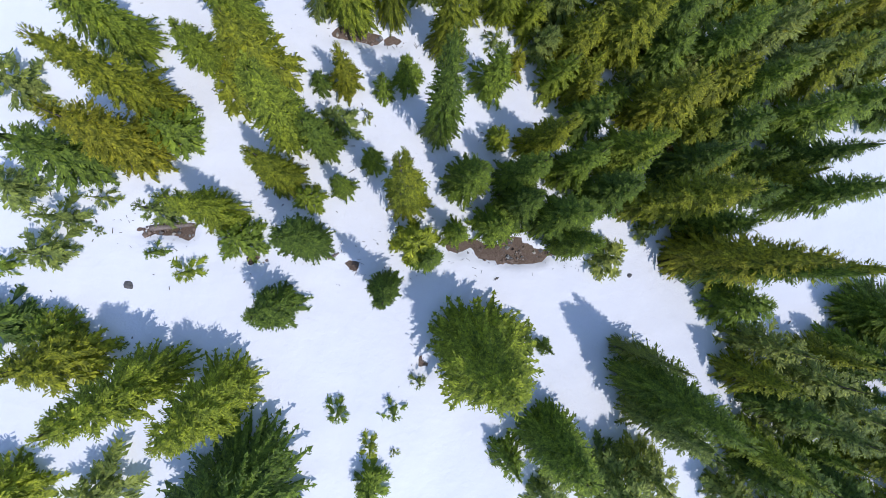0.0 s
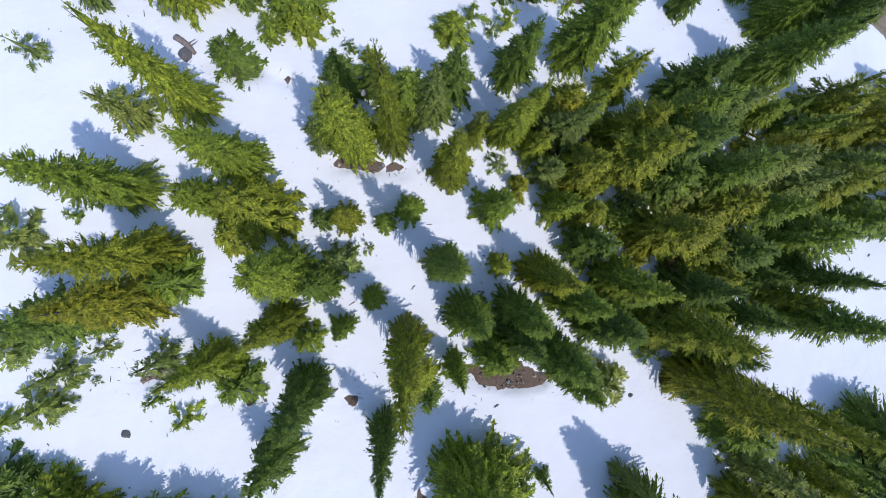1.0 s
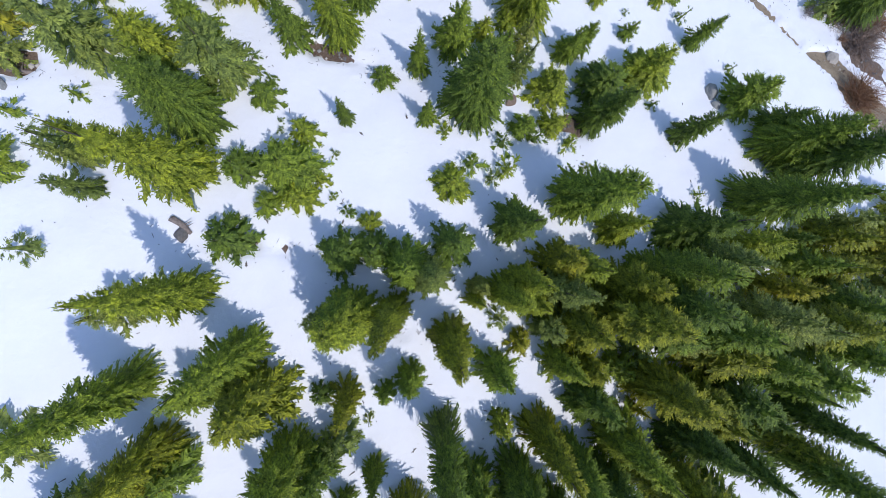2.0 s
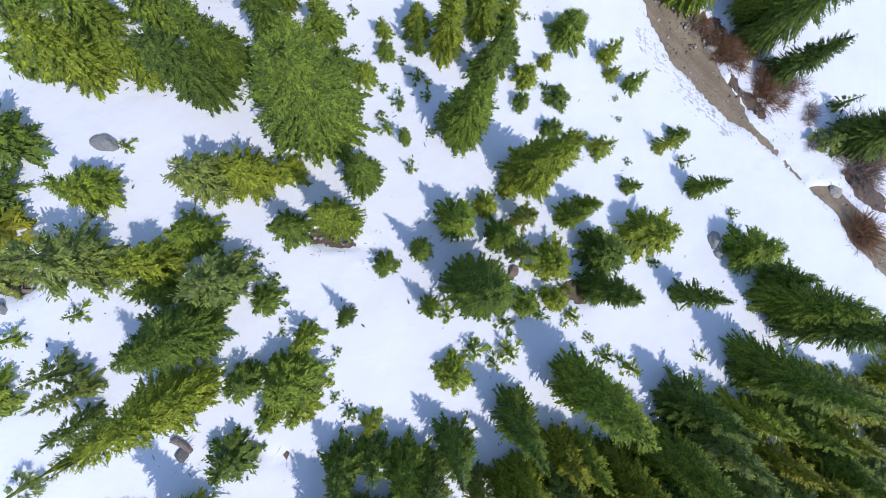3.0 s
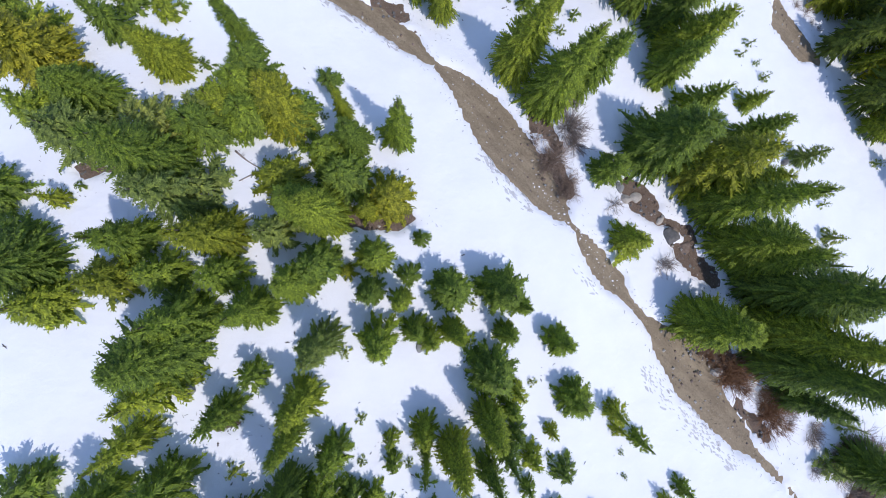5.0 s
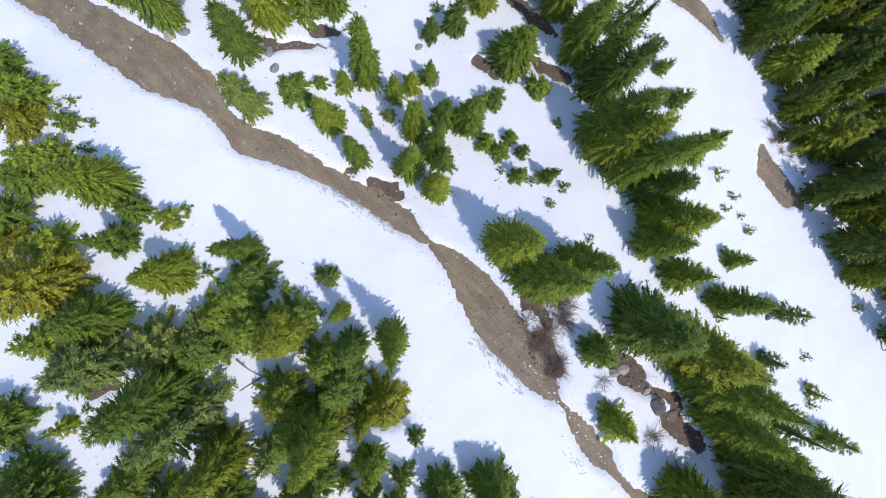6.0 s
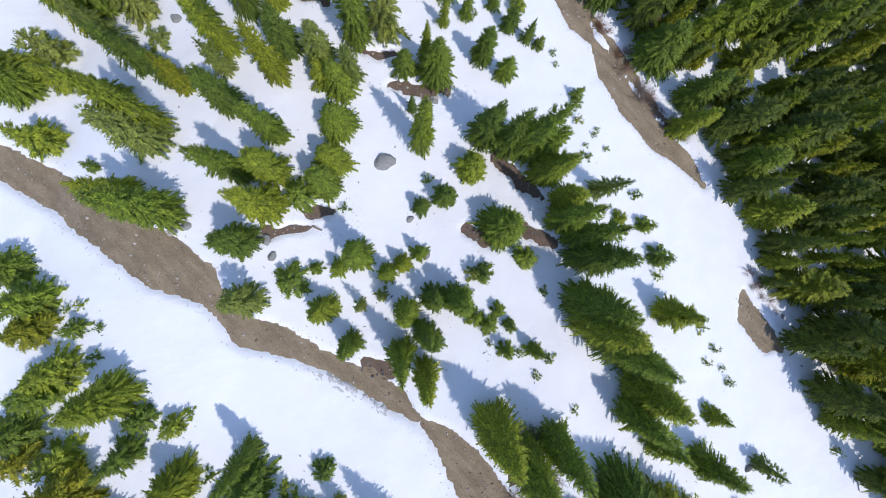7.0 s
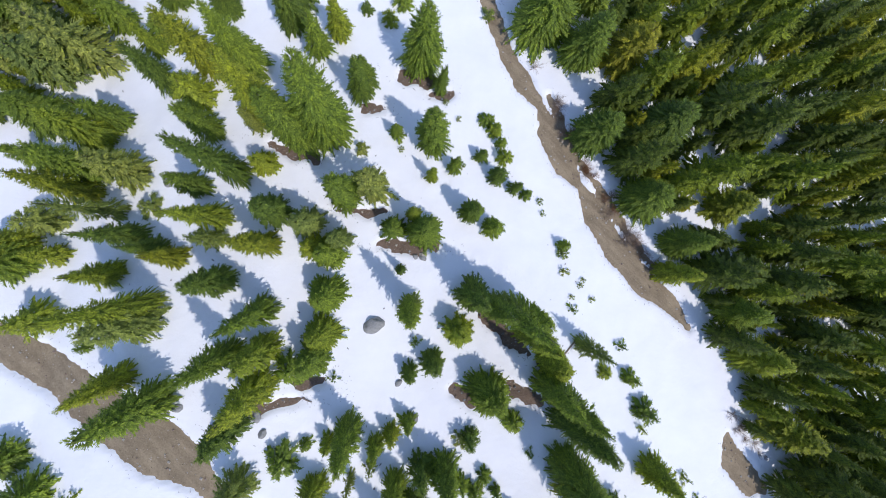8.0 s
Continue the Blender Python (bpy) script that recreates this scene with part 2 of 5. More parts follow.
BARK = bark_material("conifer_bark", (0.055, 0.042, 0.034), (0.17, 0.135, 0.11))
RUST = bark_material("rust_twigs", (0.17, 0.085, 0.042), (0.33, 0.18, 0.09))
BROWNTWIG = bark_material("brown_twigs", (0.20, 0.14, 0.10), (0.38, 0.28, 0.21))
GREYTWIG = bark_material("grey_twigs", (0.17, 0.135, 0.115), (0.34, 0.28, 0.24))
STONES = {"grey": stone_material("grey_stone", (0.22, 0.22, 0.21), (0.36, 0.36, 0.34)),
          "pale": stone_material("pale_stone", (0.36, 0.32, 0.27), (0.55, 0.50, 0.43)),
          "dark": stone_material("dark_stone", (0.10, 0.095, 0.09), (0.2, 0.19, 0.18)),
          "brown": stone_material("brown_stone", (0.16, 0.11, 0.08), (0.30, 0.23, 0.18))}


def mesh_from(name, verts, faces, mat, smooth=False):
    me = bpy.data.meshes.new(name)
    me.from_pydata(verts, [], faces)
    me.materials.append(mat)
    if smooth:
        me.polygons.foreach_set("use_smooth", [True] * len(me.polygons))
    me.update()
    return me


def sheet(name, xs, ys, top, mat):
    """A height field over a grid of lines."""
    gx, gy = np.meshgrid(xs, ys)
    gz = top(gx, gy)
    n, m = len(xs), len(ys)
    verts = np.stack([gx, gy, gz], -1).reshape(-1, 3)
    a = (np.arange(m - 1)[:, None] * n + np.arange(n - 1)[None, :]).ravel()
    quads = np.stack([a, a + 1, a + n + 1, a + n], 1)
    me = bpy.data.meshes.new(name)
    me.vertices.add(len(verts))
    me.vertices.foreach_set("co", verts.ravel())
    me.loops.add(quads.size)
    me.loops.foreach_set("vertex_index", quads.ravel())
    me.polygons.add(len(quads))
    me.polygons.foreach_set("loop_start", np.arange(0, quads.size, 4))
    me.polygons.foreach_set("use_smooth", np.ones(len(quads), bool))
    me.materials.append(mat)
    me.update(calc_edges=True)
    return new(name, me)


def lines(core_low, core_high, step, reach):
    """Grid lines: even in the core, growing towards the horizon."""
    out = list(np.arange(core_low, core_high + step / 2, step))
    gap, lo, hi = step, core_low, core_high
    while hi < reach or lo > -reach:
        gap *= 1.35
        lo, hi = lo - gap, hi + gap
        out = [lo] + out + [hi]
    return np.array(out)


# ---- ground and snow ----
tagged(sheet("ground", lines(-40, 46, 0.7, 1500), lines(-16, 126, 0.7, 1500), soil_top, SOIL), "bare brown mountain soil under the snow", "ground", kind="structure")
tagged(sheet("snow_cover", lines(-40, 44, 0.36, 1500), lines(-16, 124, 0.36, 1500), snow_top, SNOW), "white old snow pack lying on the hillside, melted to ragged edges", "snow", kind="structure")


def forest_floor(patch):
    """Needle litter on the thawed ground under a group of trees."""
    a, b, lx, ly, turn = patch
    c, s = math.cos(radians(turn)), math.sin(radians(turn))
    verts, faces, rings, sides = [(a, b)], [], 9, 36
    for k in range(1, rings + 1):
        for j in range(sides):
            u, v = (lx * 1.5 + 0.5) * k / rings * math.cos(j * 2 * math.pi / sides), (ly * 1.5 + 0.5) * k / rings * math.sin(j * 2 * math.pi / sides)
            verts.append((a + u * c - v * s, b + u * s + v * c))
    xy = np.array(verts)
    z = soil_top(xy[:, 0], xy[:, 1]) + 0.10 + 0.12 * ripple(xy[:, 0], xy[:, 1], 0.8, 15)
    track = np.minimum(beside_line(xy[:, 0], xy[:, 1], LOWER_TRACK), beside_line(xy[:, 0], xy[:, 1], LOWER_TRACK_EAST))
    z = z - 0.4 * np.clip((0.5 - track + 0.3 * ripple(xy[:, 0], xy[:, 1], 0.9, 16)) / 0.5, 0, 1)
    for j in range(sides):
        faces.append((0, 1 + j, 1 + (j + 1) % sides))
        for k in range(rings - 1):
            p, q = 1 + k * sides + j, 1 + k * sides + (j + 1) % sides
            faces.append((p, p + sides, q + sides, q))
    me = mesh_from("forest_floor", [(*p, h) for p, h in zip(xy.tolist(), z.tolist())], faces, LITTER, True)
    tagged(new("forest_floor", me), "red-brown needle litter on thawed ground under trees", "ground", kind="structure")


for patch in THAWED + THAWED_AHEAD + THAWED_FAR:
    forest_floor(patch)


# ---- trees ----
def crown_arrays(tall, wide, rows, arms, sprigs, seed, open_=0.03, power=0.6, core=0.78, ragged=0.12):
    """A conifer crown: whorls of drooping boughs laid like shingles round a lumpy dense heart, each bough a ridged spray with side sprigs."""
    rnd = np.random.RandomState(seed)
    parts = []
    lean = rnd.uniform(-0.025, 0.025, 2) * tall
    lop = 1 + rnd.uniform(-0.10, 0.10, 9)
    up = np.array([0.0, 0.0, 1.0])

    def profile(f):
        return wide * (1 - f) ** power * (1 - 2.2 * max(0.0, 0.10 - f)) + 0.02 * wide

    def lobe(az, f):
        return lop[int((az % 6.283) / 0.6982) % 9] * (1 + 0.07 * math.sin(3 * az + 9 * f + seed) + 0.05 * math.sin(5 * az - 17 * f))

    for k in range(rows):
        f = min(max((k + rnd.uniform(-0.4, 0.4)) / rows, 0.0), 0.97)
        stem = np.array([lean[0] * f, lean[1] * f, tall * (0.05 + 0.95 * f)])
        count = max(4, int(round(arms * (0.30 + 0.70 * (1 - f) ** power))))
        turn, tier = rnd.uniform(0, 6.28), 1 + ragged * rnd.uniform(-0.9, 0.7)
        for j in range(count):
            if rnd.rand() < open_:
                continue
            az = turn + (j + rnd.uniform(-0.45, 0.45)) * 2 * math.pi / count
            reach = profile(f) * tier * lobe(az, f) * (1 + rnd.uniform(-1.25 * ragged, 1.15 * ragged))
            out, across = np.array([math.cos(az), math.sin(az), 0.0]), np.array([-math.sin(az), math.cos(az), 0.0])
            slope = -0.62 * (1 - f) + 0.30 * f + rnd.uniform(-0.22, 0.22)
            start, tip = stem + out * reach * 0.42 - up * 0.42 * reach * slope * 0.3, stem + out * reach + up * reach * slope * 0.75
            half = min(reach * 0.30, 2.6 * reach / count + 0.04) * rnd.uniform(0.75, 1.2)
            mid = start + (tip - start) * 0.5 - up * half * 0.15
            parts.append(np.array([[start, mid + across * half * 0.5, tip], [start, tip, mid - across * half * 0.5]]))
            n = sprigs
            s = (np.arange(n) + rnd.rand(n)) / n
            side = np.where(np.arange(n) % 2 == 0, 1.0, -1.0)
            root = start + (tip - start) * (0.25 + 0.72 * s)[:, None] + up * (0.05 * reach + rnd.uniform(-0.02, 0.05, n) * reach)[:, None]
            long = (half * (0.95 - 0.4 * s) * rnd.uniform(0.65, 1.15, n) + 0.025)[:, None]
            ahead = (tip - start) / (np.linalg.norm(tip - start) + 1e-9)
            end = root + (across * side[:, None] * rnd.uniform(0.55, 1.0, n)[:, None] + ahead * rnd.uniform(0.4, 1.0, n)[:, None] + up * rnd.uniform(-0.3, 0.30, n)[:, None]) * long
            thick = 0.24 * long * ahead
            blunt = (rnd.rand(n) < 0.6)[:, None]
            parts.append(np.stack([np.where(blunt, root, root - thick), np.where(blunt, end + thick * 0.9, root + thick), np.where(blunt, end - thick * 0.9, end)], 1))
            if f < 0.5:
                w = half * 0.5
                parts.append(np.array([[tip - ahead * w * 1.2 + across * w * 0.8, tip - ahead * w * 1.2 - across * w * 0.8, tip + ahead * w * 0.5 - up * w * 0.3]]))
    for j in range(6):
        az, w = j * 1.05, 0.012 + 0.012 * wide
        p, o = np.array([lean[0], lean[1], tall * 0.93]), np.array([math.cos(az), math.sin(az), 0])
        parts.append(np.array([[p + o * w, p - o * w, p + up * 0.075 * tall]]))
    verts = np.concatenate(parts).reshape(-1, 3)
    faces = np.arange(len(verts)).reshape(-1, 3)
    if core:
        sides, tiers = int(9 + 3 * wide), int(rows * 0.7) + 3
        grid, quads = [], []
        for k in range(tiers + 1):
            f = k / tiers
            r = profile(f) * core * (1 - 0.16 * (k % 2)) if 0 < k < tiers else 0.3 * wide * (1 - f)
            for j in range(sides):
                az = (j + 0.5 * (k % 2) + rnd.uniform(-0.2, 0.2)) * 2 * math.pi / sides
                q = r * rnd.uniform(0.86, 1.12) * lobe(az, f)
                grid.append((lean[0] * f + q * math.cos(az), lean[1] * f + q * math.sin(az), tall * (0.02 + 0.94 * f) + rnd.uniform(-0.25, 0.25) * tall / tiers))
        for k in range(tiers):
            for j in range(sides):
                a, b = k * sides + j, k * sides + (j + 1) % sides
                quads.extend([(a, b, b + sides), (a, b + sides, a + sides)])
        faces = np.concatenate([faces, np.array(quads) + len(verts)])
        verts = np.concatenate([verts, np.array(grid)])
    return verts, faces


def crown_shading(verts, faces, tall, wide):
    """Faces turned outwards, and soft normals that lean from the face's own towards the crown's round outer form."""
    tri = verts[faces]
    own = np.cross(tri[:, 1] - tri[:, 0], tri[:, 2] - tri[:, 0])
    own /= np.linalg.norm(own, axis=1)[:, None] + 1e-12
    mid = tri.mean(1)
    out = np.stack([mid[:, 0], mid[:, 1], np.zeros(len(mid))], 1)
    out /= np.linalg.norm(out, axis=1)[:, None] + 1e-6
    out[:, 2] = 0.25 + 0.9 * wide / tall + 0.6 * (mid[:, 2] / tall) ** 4
    out /= np.linalg.norm(out, axis=1)[:, None]
    turned = (own * out).sum(1) < 0
    faces = np.where(turned[:, None], faces[:, ::-1], faces)
    own = np.where(turned[:, None], -own, own)
    soft = 0.56 * own + 0.44 * out
    return faces, soft / np.linalg.norm(soft, axis=1)[:, None]


def crown_mesh(mat, tall, wide, *args, **keys):
    verts, faces = crown_arrays(tall, wide, *args, **keys)
    faces, soft = crown_shading(verts, faces, tall, wide)
    me = mesh_from("crown", verts.tolist(), faces.tolist(), mat, True)
    me.normals_split_custom_set(np.repeat(soft, 3, axis=0).tolist())
    return me


def trunk_mesh(name, tall, thick, seed):
    """A tapered trunk with a flared foot and a few bare dead stubs."""
    rnd = np.random.RandomState(seed)
    verts, faces, sides, rings = [], [], 8, 7
    for k in range(rings):
        f = k / (rings - 1)
        r = thick * ((1 - f) ** 0.9 + 0.04 + (0.5 if k == 0 else 0))
        for j in range(sides):
            az = j * 2 * math.pi / sides
            verts.append((r * math.cos(az) * rnd.uniform(0.93, 1.07), r * math.sin(az) * rnd.uniform(0.93, 1.07), -0.45 + (tall * 0.97 + 0.45) * f))
    for k in range(rings - 1):
        for j in range(sides):
            a, b = k * sides + j, k * sides + (j + 1) % sides
            faces.append((a, b, b + sides, a + sides))
    for k in range(10):
        z, az, n = tall * rnd.uniform(0.05, 0.7), rnd.uniform(0, 6.28), len(verts)
        o, c = np.array([math.cos(az), math.sin(az), -0.1]), np.array([-math.sin(az), math.cos(az), 0])
        p, w, l = np.array([0, 0, z]), thick * 0.16, tall * rnd.uniform(0.04, 0.1)
        verts.extend(tuple(q) for q in (p + c * w, p - c * w, p + np.array([0, 0, 1.6 * w]), p + o * l))
        faces.extend([(n, n + 1, n + 3), (n + 1, n + 2, n + 3), (n + 2, n, n + 3)])
    return mesh_from(name, verts, faces, BARK, True)


# height, radius, whorls, boughs in the lowest whorl, sprigs on a bough, heart's share of the radius, unevenness, taper of four shapes
SIZES = {"great": (9.5, 2.2, 34, 27, 10, 0.68, 0.18, (0.56, 0.70, 0.48, 0.80)), "tall": (7.0, 1.45, 28, 20, 9, 0.66, 0.20, (0.60, 0.78, 0.50, 0.90)),
         "middle": (4.5, 1.0, 21, 16, 8, 0.6, 0.26, (0.68, 0.86, 0.58, 0.98)), "low": (2.6, 0.62, 14, 11, 7, 0.52, 0.32, (0.80, 1.0, 0.70, 0.92)),
         "sapling": (1.2, 0.34, 7, 7, 5, 0.3, 0.36, (0.9, 1.0, 0.8, 1.1))}
STOCK = {}


def stock(kind, size, count):
    tall, wide, rows, arms, sprigs, core, ragged, tapers = SIZES[size]
    mat = {"fir": NEEDLES, "golden_fir": GOLD, "pine": OLIVE}[kind]
    thin = kind == "pine"
    for k in range(count):
        seed = 100 * len(STOCK) + k
        crown = crown_mesh(mat, tall, wide, rows, arms, sprigs + (4 if thin else 0), seed, open_=0.30 if thin else 0.14, power=tapers[k % 4],
                           core=core * (0.62 if thin else 0.88), ragged=ragged + (0.1 if thin else 0.0))
        STOCK.setdefault((kind, size), []).append((crown, trunk_mesh("trunk", tall, 0.02 * tall + 0.01, seed + 1), tall, wide))


for size in SIZES:
    stock("fir", size, 4)
for size in ("tall", "middle", "low"):
    stock("golden_fir", size, 2)
    stock("pine", size, 3)
stock("pine", "sapling", 2)
NAMES = {"great": "great_fir", "tall": "tall_fir", "middle": "fir_tree", "low": "young_fir", "sapling": "fir_sapling"}
LABELS = {("fir", "great"): "great broad dark green fir standing in snow", ("fir", "tall"): "tall dark green fir standing in snow",
          ("fir", "middle"): "dense green fir standing in snow", ("fir", "low"): "small bushy green fir in snow",
          ("fir", "sapling"): "tiny green fir sapling poking out of snow", ("golden_fir", "tall"): "tall yellow-green fir standing in snow",
          ("golden_fir", "middle"): "yellow-green fir standing in snow", ("golden_fir", "low"): "small yellow-green fir in snow",
          ("pine", "tall"): "tall open olive-green pine in snow", ("pine", "middle"): "open olive-green pine with thin boughs",
          ("pine", "low"): "small sparse olive-green pine in snow", ("pine", "sapling"): "thin sparse pine sapling in snow"}
STANDING = []
dice = random.Random(7)


def conifer(kind, x, y, tall, wide):
    size = "great" if wide > 1.75 else "tall" if tall > 5.6 else "middle" if tall > 3.2 else "low" if tall > 1.7 else "sapling"
    if (kind, size) not in STOCK:
        kind, size = (kind, "tall") if (kind, "tall") in STOCK and size == "great" else ("fir", size)
    crown, trunk, h, r = dice.choice(STOCK[kind, size])
    top = new("pine_tree" if kind == "pine" else "golden_fir" if kind == "golden_fir" else NAMES[size])
    k = wide / r * {"middle": 1.08, "low": 1.18, "sapling": 1.2}.get(size, 1.0)
    top.matrix_basis = pose(x, y, surface(x, y) - 0.05, dice.uniform(-2.5, 2.5), dice.uniform(-2.5, 2.5), dice.uniform(0, 360)) @ Matrix.Diagonal((k, k, tall / h, 1))
    tagged(top, LABELS[kind, size], "tree", "mountain conifers")
    for name, me in (("trunk", trunk), ("crown", crown)):
        new(name, me).parent = top
    STANDING.append((x, y, wide))


def fir(x, y, tall, wide):
    conifer("fir", x, y, tall, wide)


def golden_fir(x, y, tall, wide):
    conifer("golden_fir", x, y, tall, wide)


def pine(x, y, tall, wide):
    conifer("pine", x, y, tall, wide)


# ---- single trees along the slope: x, y, height, crown radius ----
pine(17.5, -13.7, 3.3, 1.22)
fir(23.8, -13.7, 3.7, 1.44)
pine(7.1, -12.9, 2.5, 0.98)
fir(20.8, -12.5, 4.6, 1.60)
pine(10.5, -12.3, 4.3, 1.49)
golden_fir(26.4, -12.1, 4.6, 1.83)
pine(12.4, -11.7, 4.3, 1.18)
fir(-1.8, -11.4, 2.1, 0.75)
fir(5.1, -10.9, 3.1, 0.77)
fir(-7.3, -10.9, 6.9, 2.78)
pine(14.8, -10.5, 5.0, 0.86)
pine(-13.2, -10.4, 2.7, 1.08)
pine(-0.7, -10.3, 0.6, 0.23)
fir(-16.6, -10.0, 3.3, 1.31)
pine(22.2, -10.0, 5.7, 1.35)
fir(-1.8, -9.9, 1.3, 0.52)
fir(7.2, -9.7, 6.0, 1.53)
pine(24.8, -9.4, 4.8, 1.57)
pine(12.8, -9.1, 6.6, 1.18)
fir(-0.7, -8.3, 1.6, 0.53)
fir(-3.3, -8.1, 1.5, 0.61)
pine(22.3, -7.6, 5.6, 1.47)
fir(12.9, -7.4, 9.0, 1.76)
golden_fir(19.3, -7.4, 5.2, 1.05)
fir(28.0, -7.3, 4.3, 1.71)
pine(0.6, -7.0, 1.4, 0.40)
fir(-8.2, -6.5, 6.3, 1.56)
pine(20.1, -5.7, 5.3, 1.29)
pine(12.1, -5.7, 6.6, 0.62)
fir(7.5, -5.6, 2.3, 0.38)
fir(-11.3, -5.6, 7.0, 1.45)
fir(3.6, -5.4, 8.5, 2.89)
pine(6.1, -5.2, 3.2, 0.67)
golden_fir(-14.6, -4.6, 3.9, 1.35)
fir(-13.0, -4.4, 0.7, 0.28)
fir(28.6, -4.3, 5.1, 2.05)
fir(19.2, -3.5, 4.1, 1.28)
fir(-15.2, -3.5, 2.1, 0.83)
fir(-17.2, -3.2, 3.0, 1.22)
fir(-6.0, -2.7, 4.5, 0.92)
fir(-1.1, -2.0, 7.1, 0.92)
fir(17.3, -1.5, 10.6, 1.00)
fir(-10.3, -1.2, 1.5, 0.62)
golden_fir(19.4, -1.2, 9.8, 1.20)
pine(11.5, -0.9, 2.3, 0.91)
golden_fir(-17.5, -0.7, 1.7, 0.69)
golden_fir(16.7, -0.6, 9.9, 1.65)
fir(1.1, -0.6, 3.0, 0.72)
fir(-11.6, -0.2, 1.2, 0.47)
pine(-15.7, -0.0, 2.1, 0.83)
fir(0.5, 0.2, 3.0, 0.95)
fir(8.7, 0.2, 6.0, 0.97)
fir(-4.7, 0.3, 7.2, 1.12)
fir(-7.9, 0.4, 2.4, 0.90)
pine(10.2, 0.8, 1.6, 0.64)
fir(2.6, 0.8, 4.8, 0.74)
pine(-14.1, 0.8, 0.5, 0.22)
pine(14.3, 0.8, 1.9, 0.56)
fir(17.8, 1.0, 5.7, 1.50)
fir(4.8, 1.1, 3.5, 1.13)
fir(8.0, 1.3, 7.3, 1.37)
pine(-15.1, 1.4, 2.8, 0.62)
pine(-11.1, 1.7, 3.0, 0.65)
fir(-8.7, 1.7, 5.8, 1.08)
fir(6.2, 2.1, 6.1, 1.36)
pine(-13.7, 2.3, 1.5, 0.50)
golden_fir(0.1, 2.4, 12.2, 1.13)
fir(-4.8, 2.4, 2.8, 0.62)
golden_fir(15.3, 2.5, 8.1, 1.64)
golden_fir(13.8, 2.6, 4.8, 1.22)
fir(10.9, 2.7, 6.0, 1.43)
fir(23.9, 2.8, 7.1, 1.55)
pine(-17.1, 2.8, 2.1, 0.83)
fir(-3.1, 3.0, 4.2, 0.63)
golden_fir(-5.9, 3.4, 6.5, 1.04)
fir(3.3, 3.5, 6.3, 1.33)
fir(5.8, 3.6, 6.8, 1.15)
fir(-14.4, 3.9, 4.7, 1.24)
golden_fir(22.8, 4.0, 4.9, 1.18)
fir(9.0, 4.1, 7.2, 1.31)
fir(-1.7, 4.4, 3.8, 0.61)
fir(16.2, 4.5, 6.2, 1.50)
golden_fir(-12.2, 4.6, 6.2, 1.46)
fir(12.4, 4.6, 5.3, 1.46)
fir(-4.1, 5.2, 4.7, 0.86)
fir(11.7, 5.2, 7.3, 1.43)
fir(-10.6, 5.4, 2.9, 1.03)
fir(24.4, 5.4, 6.6, 1.38)
golden_fir(7.3, 5.7, 7.1, 1.21)
fir(-5.6, 5.8, 7.7, 1.26)
fir(5.2, 6.0, 2.8, 0.70)
fir(-2.5, 6.0, 0.6, 0.25)
fir(1.9, 6.2, 11.2, 1.02)
pine(-3.3, 6.4, 3.0, 0.72)
golden_fir(-11.3, 6.7, 7.7, 1.23)
golden_fir(17.4, 6.9, 4.2, 1.26)
pine(-1.9, 6.9, 1.5, 0.33)
fir(10.2, 7.1, 4.9, 1.27)
pine(-16.8, 7.3, 2.6, 1.05)
fir(22.2, 7.5, 5.9, 0.98)
fir(15.4, 7.6, 3.7, 1.25)
fir(25.0, 7.6, 5.0, 1.62)
golden_fir(-7.9, 7.6, 2.9, 1.14)
golden_fir(14.0, 7.8, 6.9, 1.66)
fir(-1.1, 8.2, 2.7, 0.56)
golden_fir(-2.9, 8.4, 5.2, 0.76)
fir(-4.2, 8.4, 2.0, 0.51)
fir(-14.9, 8.4, 1.1, 0.42)
fir(12.3, 8.7, 2.2, 0.90)
golden_fir(-7.7, 8.8, 3.0, 1.02)
golden_fir(-6.9, 8.8, 5.5, 1.43)
fir(28.3, 8.8, 5.3, 1.35)
fir(0.2, 9.0, 3.5, 0.75)
fir(4.9, 9.1, 5.3, 1.12)
fir(-9.5, 9.2, 3.6, 0.85)
fir(8.4, 9.2, 4.9, 1.03)
fir(20.3, 9.4, 6.5, 1.39)
golden_fir(18.1, 9.4, 5.4, 1.72)
fir(-12.5, 9.6, 7.2, 1.25)
golden_fir(6.3, 10.4, 2.0, 0.67)
fir(14.9, 10.9, 5.0, 1.46)
golden_fir(25.7, 10.9, 5.9, 1.74)
pine(23.4, 10.9, 5.7, 1.54)
fir(-7.6, 11.0, 7.8, 1.32)
golden_fir(2.4, 11.0, 8.7, 1.16)
fir(17.4, 11.2, 7.2, 1.60)
golden_fir(9.5, 11.2, 5.5, 1.19)
golden_fir(9.6, 11.7, 4.8, 1.29)
pine(5.1, 11.7, 1.5, 0.60)
pine(20.3, 11.7, 6.8, 1.49)
golden_fir(12.1, 11.9, 7.3, 1.89)
pine(29.7, 12.1, 4.9, 1.47)
fir(27.4, 12.2, 5.7, 1.75)
pine(-4.2, 12.2, 4.5, 0.53)
fir(-2.6, 12.4, 7.0, 1.32)
fir(14.3, 12.5, 7.4, 1.56)
golden_fir(-0.6, 12.5, 10.9, 0.95)
fir(-2.9, 12.8, 7.2, 1.08)
fir(3.6, 12.9, 4.2, 0.56)
pine(-12.4, 13.1, 3.8, 0.99)
pine(4.7, 13.2, 1.5, 0.35)
golden_fir(22.6, 13.2, 5.4, 1.16)
pine(8.6, 13.3, 6.3, 1.04)
fir(5.4, 13.4, 6.4, 1.05)
golden_fir(12.1, 13.5, 6.0, 1.41)
pine(8.0, 13.5, 4.9, 1.03)
